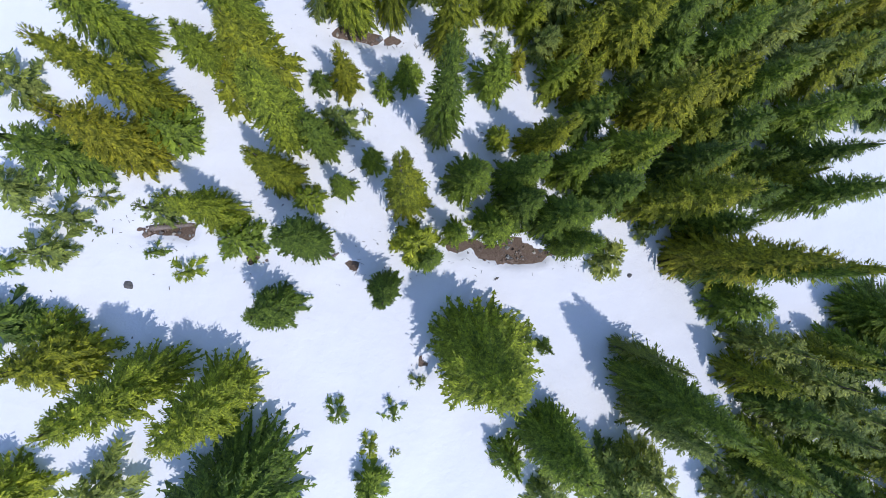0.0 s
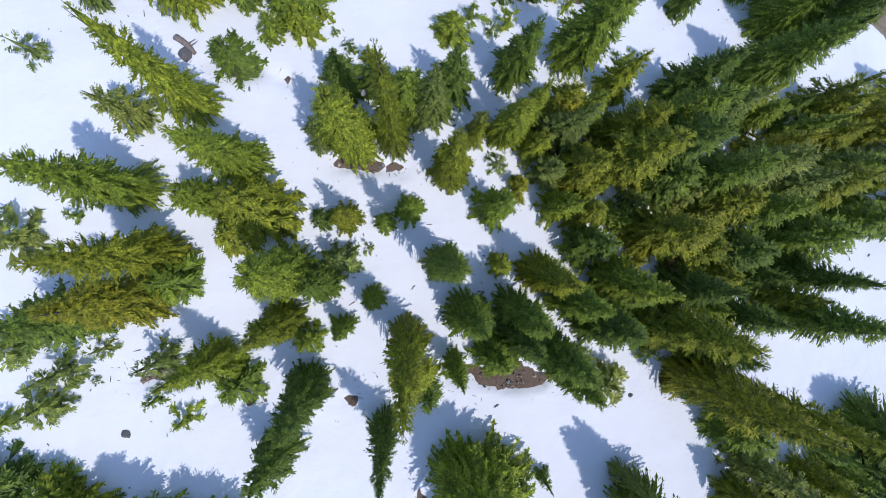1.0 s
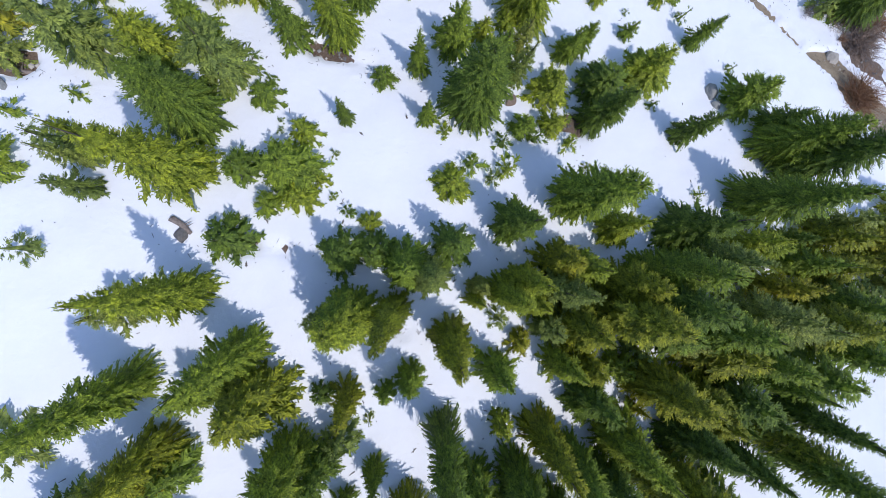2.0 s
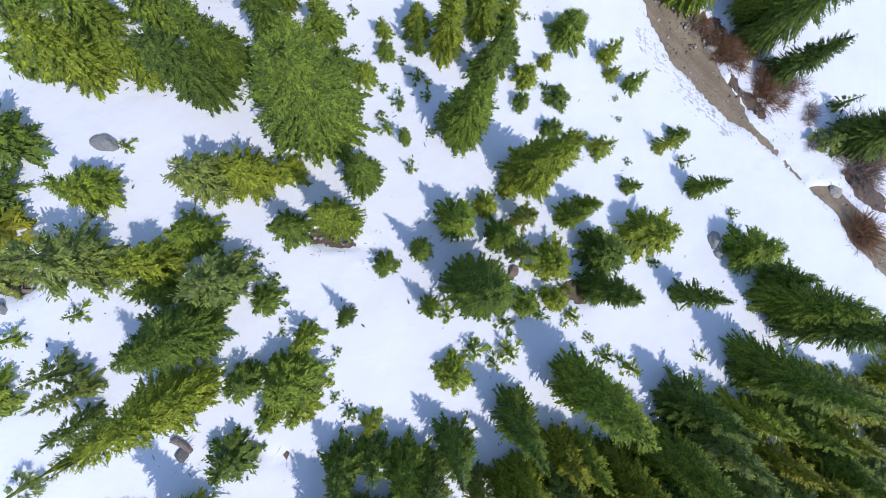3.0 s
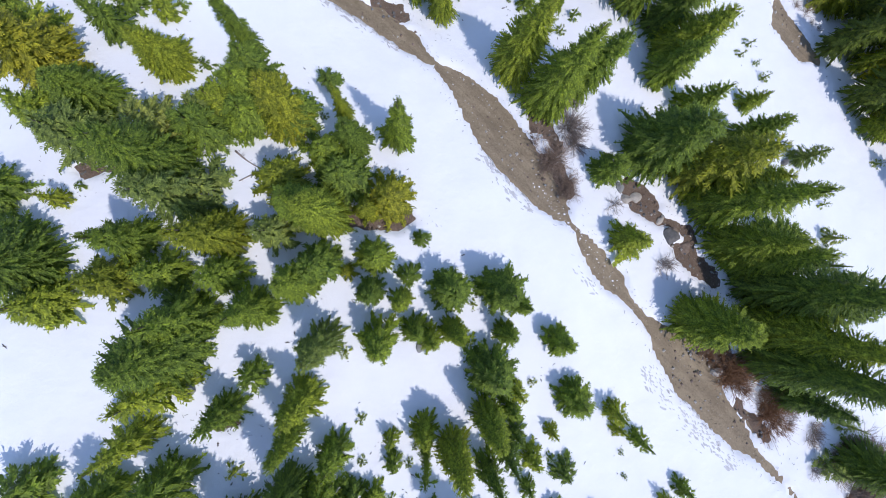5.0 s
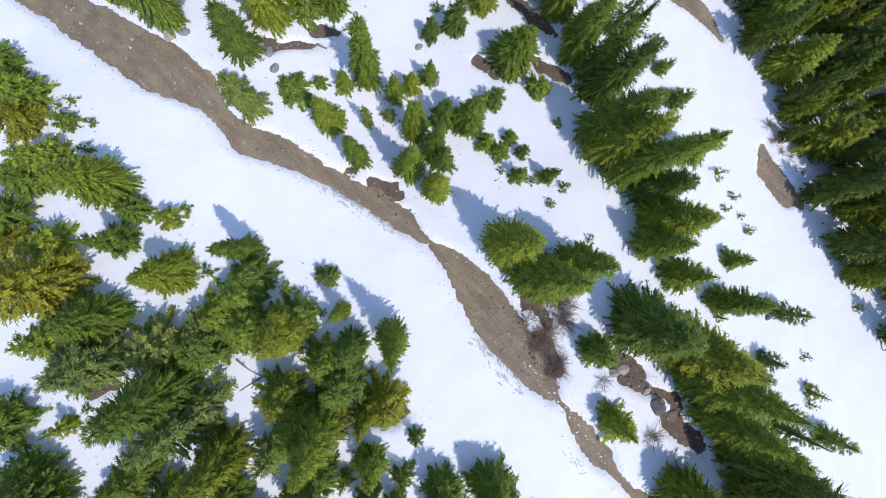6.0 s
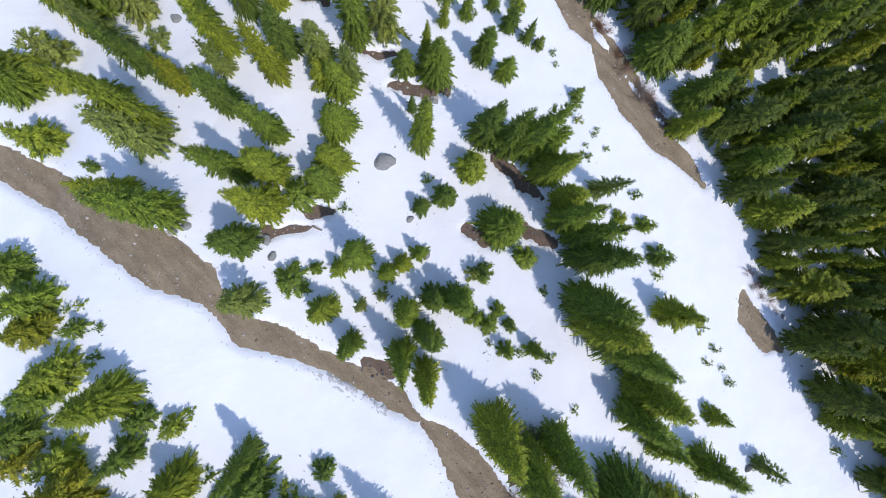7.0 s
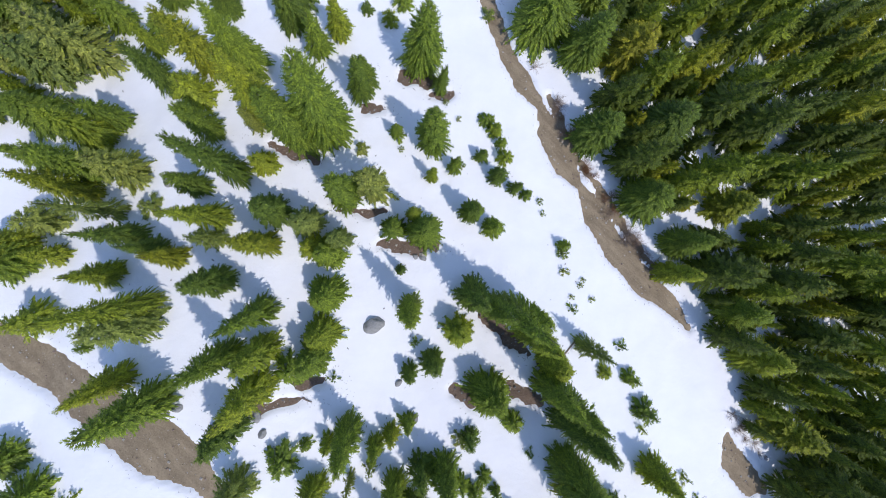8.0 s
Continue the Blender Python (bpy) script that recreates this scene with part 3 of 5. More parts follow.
pine(3.9, 13.6, 3.5, 0.52)
fir(-9.9, 13.7, 8.3, 1.26)
fir(6.3, 14.0, 7.2, 0.99)
pine(1.3, 14.2, 6.3, 1.02)
fir(14.2, 14.2, 6.4, 1.30)
fir(15.1, 14.3, 7.2, 1.43)
fir(9.8, 14.4, 5.4, 1.19)
fir(25.1, 14.5, 5.3, 1.23)
golden_fir(8.5, 14.9, 4.9, 1.24)
fir(0.1, 14.9, 5.0, 1.29)
pine(18.1, 15.0, 6.9, 1.44)
fir(-3.2, 15.3, 4.6, 1.17)
fir(-1.6, 15.6, 3.2, 0.84)
fir(22.5, 15.7, 3.5, 0.97)
pine(-16.8, 15.8, 1.7, 0.69)
fir(2.4, 15.9, 5.6, 1.19)
fir(20.5, 16.0, 5.4, 0.96)
fir(-8.4, 16.2, 3.0, 1.20)
golden_fir(27.8, 16.4, 5.0, 1.43)
fir(12.4, 16.8, 5.0, 1.08)
fir(16.7, 16.8, 6.7, 1.63)
fir(-1.9, 17.1, 2.1, 0.46)
pine(28.3, 17.1, 5.4, 1.24)
fir(5.9, 17.1, 6.8, 1.30)
fir(-3.0, 17.6, 1.1, 0.43)
fir(-6.8, 17.9, 2.1, 0.59)
fir(-5.3, 18.2, 2.7, 0.68)
fir(-3.8, 18.4, 0.7, 0.27)
pine(-14.5, 18.5, 3.3, 0.56)
fir(22.6, 18.6, 8.5, 2.09)
fir(9.8, 18.7, 8.2, 1.53)
fir(13.7, 18.8, 1.7, 0.70)
fir(19.1, 19.1, 1.0, 0.35)
fir(-4.4, 19.2, 1.4, 0.49)
fir(2.5, 19.2, 2.3, 0.91)
fir(-10.4, 19.4, 8.2, 1.62)
fir(12.2, 19.4, 1.3, 0.52)
fir(-18.5, 19.6, 2.4, 0.97)
fir(-8.0, 19.7, 2.5, 0.85)
pine(4.9, 19.7, 1.3, 0.51)
fir(-5.7, 19.8, 3.4, 1.34)
pine(-14.7, 19.9, 3.6, 0.68)
fir(5.9, 20.2, 1.7, 0.70)
fir(3.7, 20.5, 1.7, 0.68)
pine(11.2, 20.6, 0.8, 0.34)
pine(-15.7, 20.7, 2.9, 0.71)
pine(-3.7, 20.7, 0.7, 0.28)
fir(26.6, 21.2, 8.1, 1.78)
fir(-5.1, 21.7, 3.2, 0.68)
fir(5.7, 21.8, 1.6, 0.63)
fir(-6.5, 21.9, 0.5, 0.20)
fir(10.0, 22.1, 1.4, 0.58)
fir(-18.1, 22.1, 1.4, 0.57)
fir(7.8, 22.2, 1.5, 0.51)
fir(2.3, 22.3, 1.1, 0.45)
fir(-10.4, 22.4, 6.7, 1.84)
fir(-6.5, 22.4, 0.5, 0.20)
fir(25.5, 22.7, 6.9, 1.80)
fir(-3.2, 22.7, 3.9, 0.43)
fir(7.0, 22.8, 2.1, 0.71)
fir(1.2, 23.0, 4.0, 0.56)
fir(18.2, 23.1, 4.8, 0.87)
fir(-15.6, 23.1, 1.3, 0.44)
fir(8.9, 23.1, 2.3, 0.72)
fir(-7.2, 23.6, 2.2, 0.77)
fir(9.8, 23.7, 1.7, 0.52)
fir(11.7, 23.7, 5.7, 1.11)
fir(3.9, 24.0, 7.3, 1.84)
fir(25.7, 24.3, 4.3, 1.20)
fir(-11.9, 24.3, 3.5, 0.91)
fir(-7.0, 24.5, 1.5, 0.39)
pine(-8.9, 24.7, 5.1, 1.24)
pine(-18.6, 25.0, 2.2, 0.87)
fir(16.5, 25.2, 1.1, 0.39)
fir(-1.2, 25.3, 2.2, 0.59)
fir(8.9, 25.5, 3.5, 1.39)
fir(-12.1, 25.7, 4.3, 1.10)
pine(-15.2, 25.8, 4.6, 1.40)
fir(-7.9, 25.9, 0.7, 0.29)
fir(23.6, 25.9, 3.9, 1.48)
fir(12.3, 26.1, 3.3, 1.32)
pine(6.6, 26.1, 5.5, 0.78)
fir(0.8, 26.2, 5.3, 0.63)
golden_fir(-19.2, 26.9, 3.0, 1.18)
fir(5.6, 26.9, 4.4, 0.90)
fir(-10.6, 27.1, 3.9, 1.13)
fir(15.8, 27.1, 4.4, 1.65)
fir(-6.0, 27.4, 4.6, 0.96)
fir(-3.6, 27.8, 7.5, 1.20)
fir(2.8, 27.9, 5.5, 1.13)
pine(7.1, 28.1, 4.5, 0.77)
fir(10.3, 28.3, 3.7, 0.84)
pine(23.7, 28.6, 0.9, 0.37)
fir(-19.7, 28.8, 2.6, 1.05)
fir(4.7, 28.8, 2.6, 0.77)
fir(11.4, 29.0, 3.7, 0.67)
fir(-15.3, 29.1, 3.7, 1.15)
pine(-9.9, 29.8, 5.2, 1.16)
fir(6.3, 29.9, 1.8, 0.59)
fir(-8.3, 30.1, 4.0, 1.13)
fir(-2.5, 30.3, 5.8, 1.26)
fir(20.7, 30.4, 3.8, 0.75)
fir(-6.4, 30.4, 2.5, 0.86)
fir(15.2, 30.4, 2.2, 0.58)
pine(0.2, 31.0, 1.7, 0.41)
fir(7.6, 31.0, 9.5, 1.95)
fir(-19.6, 31.5, 4.2, 1.69)
fir(-14.6, 31.6, 0.9, 0.36)
pine(15.5, 32.2, 0.7, 0.28)
pine(20.1, 32.4, 1.6, 0.45)
fir(-0.1, 32.9, 2.9, 0.39)
fir(13.1, 33.0, 3.0, 0.68)
pine(1.5, 33.4, 0.8, 0.31)
fir(18.3, 33.5, 3.0, 0.51)
fir(-1.2, 33.5, 1.3, 0.51)
fir(-4.9, 33.5, 9.5, 2.70)
fir(3.3, 33.8, 9.5, 1.80)
fir(9.6, 34.1, 2.2, 0.62)
fir(19.7, 34.3, 1.9, 0.61)
pine(-1.5, 34.4, 0.8, 0.33)
pine(32.9, 34.5, 2.3, 0.83)
fir(35.6, 34.8, 5.2, 2.09)
fir(-10.6, 35.1, 6.6, 1.41)
fir(-0.4, 35.2, 1.4, 0.52)
pine(15.2, 35.4, 0.6, 0.22)
fir(1.3, 35.8, 1.1, 0.39)
fir(-13.6, 35.8, 4.5, 0.92)
fir(-16.4, 35.8, 5.8, 1.58)
fir(7.6, 35.9, 1.9, 0.56)
fir(-19.2, 36.0, 2.6, 1.05)
fir(-1.4, 36.1, 0.8, 0.33)
fir(10.3, 36.5, 1.9, 0.77)
fir(-9.9, 36.6, 7.8, 1.43)
fir(-2.5, 36.7, 2.1, 0.64)
fir(-5.8, 36.9, 5.6, 1.45)
fir(0.7, 37.0, 1.7, 0.53)
pine(15.1, 37.0, 0.6, 0.22)
fir(-3.7, 37.0, 2.9, 0.89)
fir(9.5, 37.3, 0.9, 0.37)
fir(4.8, 37.6, 5.6, 0.95)
fir(8.0, 37.7, 2.4, 0.71)
pine(34.9, 37.7, 2.6, 0.55)
fir(16.3, 38.0, 3.0, 0.67)
pine(-0.3, 38.1, 0.8, 0.29)
fir(-7.2, 38.2, 8.2, 1.14)
fir(-1.3, 38.4, 1.9, 0.60)
fir(-16.5, 38.4, 4.8, 1.22)
pine(-3.2, 38.5, 0.7, 0.29)
fir(14.8, 38.7, 1.8, 0.47)
fir(5.9, 38.8, 5.5, 0.97)
fir(-10.4, 38.8, 1.2, 0.48)
fir(0.8, 38.9, 4.5, 0.41)
fir(-13.4, 39.0, 5.2, 1.21)
pine(0.1, 39.0, 0.6, 0.25)
fir(9.6, 39.1, 2.1, 0.45)
fir(-20.3, 39.1, 3.2, 1.28)
fir(2.5, 39.2, 6.8, 1.20)
fir(6.9, 39.4, 2.5, 0.61)
fir(-4.7, 39.6, 4.0, 0.96)
fir(-1.4, 39.8, 2.3, 0.52)
fir(14.5, 40.1, 3.0, 0.71)
fir(29.7, 40.2, 6.0, 1.36)
fir(0.7, 40.4, 3.5, 0.83)
fir(4.8, 40.9, 6.3, 1.05)
fir(6.6, 40.9, 2.8, 0.69)
fir(-7.1, 41.0, 5.8, 0.75)
pine(-3.3, 41.0, 1.0, 0.39)
fir(-15.2, 41.4, 5.3, 1.18)
fir(11.2, 41.4, 3.4, 1.26)
fir(6.9, 42.1, 2.8, 0.70)
fir(-10.8, 42.4, 5.0, 0.99)
pine(8.3, 42.4, 0.8, 0.33)
fir(-6.6, 43.0, 6.0, 1.32)
fir(27.9, 43.2, 11.7, 2.00)
fir(5.1, 43.5, 4.7, 1.70)
fir(-13.8, 44.1, 5.6, 1.33)
fir(-9.5, 44.3, 3.2, 0.81)
fir(-4.4, 45.1, 1.7, 0.39)
fir(10.2, 45.3, 3.7, 1.01)
fir(3.7, 45.5, 1.4, 0.55)
fir(28.0, 45.6, 12.5, 2.48)
fir(-6.6, 45.7, 2.1, 0.58)
fir(1.0, 45.8, 3.7, 0.90)
fir(-2.3, 45.9, 5.4, 1.33)
fir(6.3, 46.0, 3.7, 0.72)
fir(-13.9, 46.0, 6.7, 2.53)
pine(-5.5, 46.2, 6.5, 1.09)
fir(21.9, 46.3, 6.7, 2.16)
fir(2.5, 46.4, 5.9, 0.98)
fir(-0.0, 46.5, 3.6, 0.89)
fir(29.7, 47.5, 8.3, 2.71)
fir(-12.8, 47.8, 6.5, 1.56)
fir(4.1, 47.9, 0.8, 0.32)
fir(7.3, 48.0, 4.8, 0.86)
fir(-9.6, 48.2, 6.5, 1.41)
fir(-0.8, 48.4, 5.6, 0.72)
fir(-20.6, 48.6, 3.8, 1.58)
fir(-13.9, 48.7, 2.3, 1.03)
fir(27.6, 48.9, 12.1, 2.20)
pine(37.5, 49.0, 3.4, 0.95)
fir(-2.8, 49.0, 4.4, 0.80)
fir(5.8, 49.1, 6.1, 1.74)
fir(2.4, 49.1, 4.5, 1.25)
fir(-7.1, 49.7, 5.8, 1.38)
golden_fir(-17.5, 49.8, 4.1, 1.21)
fir(-0.4, 50.0, 2.9, 0.66)
fir(-11.4, 50.1, 4.4, 1.09)
fir(-14.8, 50.2, 4.3, 1.27)
golden_fir(-4.3, 50.2, 2.5, 0.50)
fir(-22.2, 50.6, 4.9, 2.15)
pine(32.2, 50.6, 5.6, 1.02)
fir(-5.8, 50.9, 5.6, 1.21)
fir(26.5, 51.1, 8.9, 2.08)
fir(-2.6, 51.2, 4.4, 1.18)
pine(36.6, 51.8, 1.2, 0.46)
fir(-22.7, 52.0, 3.5, 1.54)
fir(-16.5, 52.2, 5.7, 1.46)
fir(25.3, 52.3, 8.3, 2.07)
fir(0.5, 52.4, 2.3, 0.51)
fir(16.0, 52.5, 4.4, 1.44)
golden_fir(-11.8, 52.6, 6.9, 1.71)
pine(-8.7, 52.8, 4.6, 1.33)
pine(36.7, 52.9, 2.3, 0.62)
fir(30.0, 53.3, 4.4, 1.49)
fir(-5.9, 53.9, 8.8, 1.79)
golden_fir(-3.1, 54.4, 5.0, 0.82)
fir(-7.4, 54.4, 6.0, 1.55)
fir(-21.4, 54.6, 2.5, 0.61)
pine(31.7, 54.9, 1.1, 0.46)
pine(-14.3, 54.9, 6.5, 1.72)
fir(-24.8, 55.1, 3.4, 1.48)
golden_fir(-1.6, 55.2, 4.5, 1.65)
fir(23.7, 55.5, 11.0, 2.40)
fir(-20.5, 55.5, 0.8, 0.34)
pine(-13.2, 55.8, 3.0, 1.34)
fir(32.0, 55.9, 2.7, 0.84)
pine(36.9, 55.9, 1.1, 0.44)
golden_fir(-8.4, 56.1, 5.2, 1.60)
fir(-4.8, 56.5, 4.1, 1.63)
fir(-15.4, 56.8, 8.0, 1.94)
fir(24.9, 57.1, 7.7, 2.12)
fir(14.9, 57.9, 4.0, 1.14)
fir(-5.8, 58.1, 4.2, 1.44)
golden_fir(22.2, 58.3, 10.0, 2.66)
pine(-20.0, 58.4, 5.2, 2.02)
fir(-4.0, 59.1, 5.7, 1.11)
fir(-13.5, 59.2, 3.7, 1.62)
pine(-16.4, 59.4, 3.6, 1.58)
fir(-1.2, 59.6, 9.6, 1.24)
fir(27.8, 59.8, 1.3, 0.52)
fir(18.9, 59.9, 8.4, 2.75)
fir(-22.7, 60.0, 4.0, 1.53)
pine(44.4, 60.1, 1.2, 0.50)
pine(34.6, 60.1, 3.7, 0.86)
fir(-10.9, 60.2, 3.5, 1.55)
golden_fir(-8.4, 60.3, 8.3, 1.73)
pine(-13.7, 60.4, 3.1, 1.38)
fir(-8.2, 60.7, 3.8, 1.69)
fir(-12.7, 61.1, 3.5, 1.55)
pine(-6.4, 61.1, 0.7, 0.29)
fir(-20.2, 61.2, 4.5, 2.01)
fir(-4.9, 61.3, 5.8, 0.67)
fir(27.7, 61.4, 6.1, 1.53)
fir(-11.5, 62.6, 3.6, 1.45)
fir(-8.9, 62.8, 1.6, 0.66)
golden_fir(-23.2, 63.6, 6.1, 2.46)
fir(23.0, 63.6, 5.6, 1.49)
fir(10.1, 63.6, 10.8, 2.28)
fir(-6.0, 63.8, 2.0, 0.79)
fir(-10.9, 63.9, 4.4, 1.36)
fir(-16.2, 64.1, 5.1, 1.78)
fir(-14.2, 64.1, 1.5, 0.59)
fir(12.9, 64.9, 9.0, 1.63)
fir(29.9, 64.9, 3.3, 1.03)
golden_fir(-27.3, 65.9, 3.2, 1.27)
fir(-11.4, 65.9, 7.1, 0.92)
fir(-24.3, 66.0, 3.1, 1.23)
fir(7.6, 66.3, 9.6, 2.07)
fir(-19.8, 66.3, 4.8, 1.10)
fir(20.4, 66.4, 7.4, 1.73)
pine(15.2, 66.7, 1.0, 0.40)
pine(32.3, 67.7, 1.2, 0.48)
fir(-27.6, 67.8, 4.2, 1.67)
fir(-17.0, 67.9, 2.9, 0.84)
fir(-19.3, 68.4, 2.7, 1.05)
fir(21.5, 68.5, 7.8, 2.26)
fir(-16.1, 68.6, 1.1, 0.45)
pine(31.6, 69.1, 0.9, 0.37)
pine(12.0, 69.7, 1.0, 0.40)
pine(29.9, 69.7, 1.1, 0.44)
fir(-21.2, 70.3, 5.9, 1.94)
fir(-26.3, 70.5, 3.6, 1.31)
fir(2.1, 70.7, 8.2, 1.19)
pine(31.0, 70.9, 1.2, 0.48)
fir(13.1, 71.2, 1.3, 0.51)
fir(20.9, 71.3, 7.0, 1.78)
pine(10.4, 71.7, 1.1, 0.43)
fir(-25.7, 72.0, 4.4, 1.71)
fir(9.2, 72.1, 3.1, 0.61)
fir(11.7, 72.1, 3.8, 0.74)
fir(-0.1, 72.4, 10.0, 1.28)
pine(7.8, 72.5, 0.8, 0.33)
fir(-23.3, 72.9, 1.3, 0.52)
fir(2.8, 73.1, 5.2, 1.11)
fir(18.3, 73.1, 11.8, 1.95)
pine(29.5, 73.2, 1.6, 0.65)
fir(-4.1, 73.2, 6.0, 0.99)
fir(1.8, 74.0, 9.1, 1.08)
fir(7.7, 74.2, 2.0, 0.78)
fir(9.6, 74.2, 2.5, 0.56)
fir(17.0, 74.6, 10.2, 1.97)
fir(6.5, 74.9, 3.0, 0.72)
fir(25.3, 74.9, 6.6, 1.70)
golden_fir(-28.0, 75.0, 3.4, 1.36)
fir(-23.4, 75.0, 1.0, 0.41)
fir(-24.9, 75.0, 2.6, 0.77)
fir(8.7, 75.5, 1.8, 0.57)
fir(0.5, 75.7, 7.3, 1.10)
fir(-6.4, 76.1, 6.0, 1.28)
pine(-3.4, 76.3, 4.9, 0.53)
fir(16.3, 76.4, 10.0, 1.99)
fir(-26.1, 76.4, 0.9, 0.35)
fir(4.8, 76.7, 6.7, 1.47)
fir(-25.1, 76.7, 1.2, 0.47)
fir(2.9, 76.8, 5.2, 1.05)
pine(-12.4, 76.9, 5.7, 1.33)
fir(13.0, 77.0, 1.1, 0.45)
fir(-28.2, 77.0, 4.1, 1.65)
pine(-1.7, 77.0, 2.7, 0.49)
golden_fir(41.2, 77.1, 6.1, 2.46)
fir(25.1, 78.3, 1.3, 0.50)
fir(-9.2, 78.4, 3.0, 1.20)
fir(7.4, 78.8, 3.1, 0.87)
pine(6.5, 78.9, 2.8, 0.54)
fir(-1.2, 79.0, 4.9, 0.84)
fir(-7.3, 79.4, 1.9, 0.56)
fir(-31.0, 79.5, 3.5, 1.41)
fir(-5.4, 79.5, 3.4, 0.82)
fir(0.1, 79.8, 3.8, 0.80)
fir(25.3, 80.1, 3.0, 0.95)
fir(11.4, 80.2, 2.5, 1.00)
fir(16.9, 80.3, 9.7, 1.79)
pine(49.9, 80.4, 1.3, 0.51)
fir(-3.6, 80.5, 9.2, 1.39)
fir(1.7, 80.7, 4.1, 0.81)
fir(-13.2, 81.7, 6.8, 1.54)
fir(16.3, 82.1, 10.8, 1.71)
fir(9.1, 83.1, 5.7, 2.05)
fir(24.1, 83.3, 2.6, 0.69)
fir(14.8, 83.7, 11.8, 1.62)
fir(21.4, 84.0, 1.8, 0.66)
fir(-19.2, 84.1, 9.6, 1.66)
fir(38.2, 84.7, 6.3, 2.34)
fir(-11.4, 84.7, 10.6, 1.72)
fir(-5.1, 84.7, 1.4, 0.48)
fir(1.8, 85.0, 3.6, 0.79)
fir(15.4, 85.7, 5.9, 1.48)
fir(3.9, 85.8, 4.8, 1.00)
fir(-8.7, 85.8, 3.2, 1.28)
fir(-6.5, 85.8, 1.3, 0.53)
fir(-22.5, 85.9, 7.7, 1.44)
fir(23.6, 86.3, 1.7, 0.54)
pine(19.2, 86.8, 7.3, 1.02)
fir(-6.6, 86.8, 5.9, 1.56)
fir(2.4, 87.5, 1.3, 0.52)
fir(-13.7, 87.7, 9.8, 1.36)
fir(-10.9, 87.8, 8.2, 1.50)
fir(-26.1, 88.1, 2.0, 0.50)
fir(6.4, 88.5, 4.6, 1.29)
fir(13.7, 88.5, 9.6, 1.81)
fir(-6.1, 88.8, 5.4, 1.84)
fir(36.2, 89.8, 6.5, 1.88)
fir(18.5, 90.2, 1.3, 0.52)
fir(12.9, 90.3, 9.0, 1.33)
fir(-30.6, 90.4, 5.3, 1.52)
pine(-21.3, 90.4, 8.2, 1.85)
fir(11.4, 90.7, 15.5, 1.71)
fir(9.9, 90.9, 11.3, 1.59)
fir(1.9, 91.1, 12.0, 1.24)
pine(20.7, 91.2, 0.9, 0.36)
fir(-11.0, 91.3, 11.4, 1.40)
pine(18.5, 91.5, 0.8, 0.32)
fir(-20.7, 92.0, 12.5, 1.17)
fir(7.9, 92.2, 10.4, 1.75)
fir(-5.8, 92.4, 5.7, 1.87)
pine(19.5, 92.6, 0.8, 0.32)
pine(19.9, 93.2, 0.8, 0.32)
fir(29.5, 93.8, 6.8, 1.42)
fir(-14.9, 93.9, 8.3, 1.31)
pine(17.8, 94.1, 1.3, 0.52)
fir(-24.7, 94.4, 6.8, 1.32)
fir(1.0, 94.5, 4.6, 0.49)
fir(-33.7, 95.5, 5.3, 2.11)
golden_fir(-19.3, 95.8, 6.2, 1.16)
pine(17.8, 95.9, 1.6, 0.61)
fir(-30.3, 96.1, 4.4, 0.94)
fir(-5.6, 96.2, 6.6, 1.63)
fir(-20.7, 96.6, 6.9, 1.17)
fir(17.8, 96.7, 2.6, 0.65)
fir(-7.0, 96.8, 5.0, 1.11)
fir(30.5, 96.9, 7.6, 1.87)
fir(-33.6, 97.0, 4.7, 1.87)
golden_fir(-11.2, 97.0, 9.6, 1.35)
pine(-15.9, 97.4, 5.9, 1.02)
pine(-4.5, 97.5, 6.4, 1.00)
fir(-23.2, 97.9, 8.7, 1.33)
fir(3.3, 98.2, 7.7, 1.88)
fir(0.4, 98.6, 4.5, 1.10)
fir(10.2, 98.6, 4.4, 1.01)
pine(-7.5, 99.0, 7.4, 1.40)
pine(-31.8, 99.2, 4.5, 1.39)
fir(-15.8, 99.6, 10.8, 1.34)
fir(2.3, 99.8, 7.4, 0.85)
pine(-25.5, 100.0, 9.6, 1.07)
fir(-10.7, 100.1, 7.0, 1.62)
pine(15.9, 100.1, 0.8, 0.33)
fir(8.0, 100.2, 6.5, 1.12)
pine(-22.4, 100.6, 2.3, 0.94)
golden_fir(36.7, 101.0, 5.7, 2.29)
pine(15.7, 101.4, 0.9, 0.37)
fir(-4.2, 101.6, 10.3, 1.65)
fir(26.8, 101.6, 6.6, 2.55)
golden_fir(-28.5, 101.9, 9.9, 1.50)
fir(14.1, 102.1, 2.2, 0.53)
fir(-17.9, 102.5, 7.0, 1.39)
fir(12.9, 102.7, 4.4, 0.71)
pine(-1.6, 102.7, 11.3, 1.63)
fir(4.2, 103.7, 4.8, 0.60)
fir(-14.3, 103.8, 13.1, 1.48)
pine(-24.4, 103.8, 7.3, 1.82)
fir(11.0, 104.0, 3.8, 0.84)
fir(-28.5, 104.2, 9.2, 1.65)
fir(-11.8, 104.6, 4.4, 1.08)
fir(6.5, 104.8, 5.3, 0.73)
fir(-32.9, 105.0, 7.0, 1.42)
pine(7.5, 105.1, 1.2, 0.40)
fir(11.9, 106.0, 3.0, 0.72)
fir(9.3, 106.1, 3.4, 0.74)
pine(-2.8, 106.5, 2.0, 0.53)
pine(1.1, 106.7, 0.8, 0.32)
fir(4.3, 107.4, 10.6, 1.73)
fir(11.6, 107.5, 2.7, 0.62)
fir(-8.5, 107.8, 12.7, 2.21)
fir(-28.7, 107.8, 9.2, 2.12)
fir(-17.3, 108.1, 8.3, 1.34)
fir(-6.1, 108.2, 16.0, 2.46)
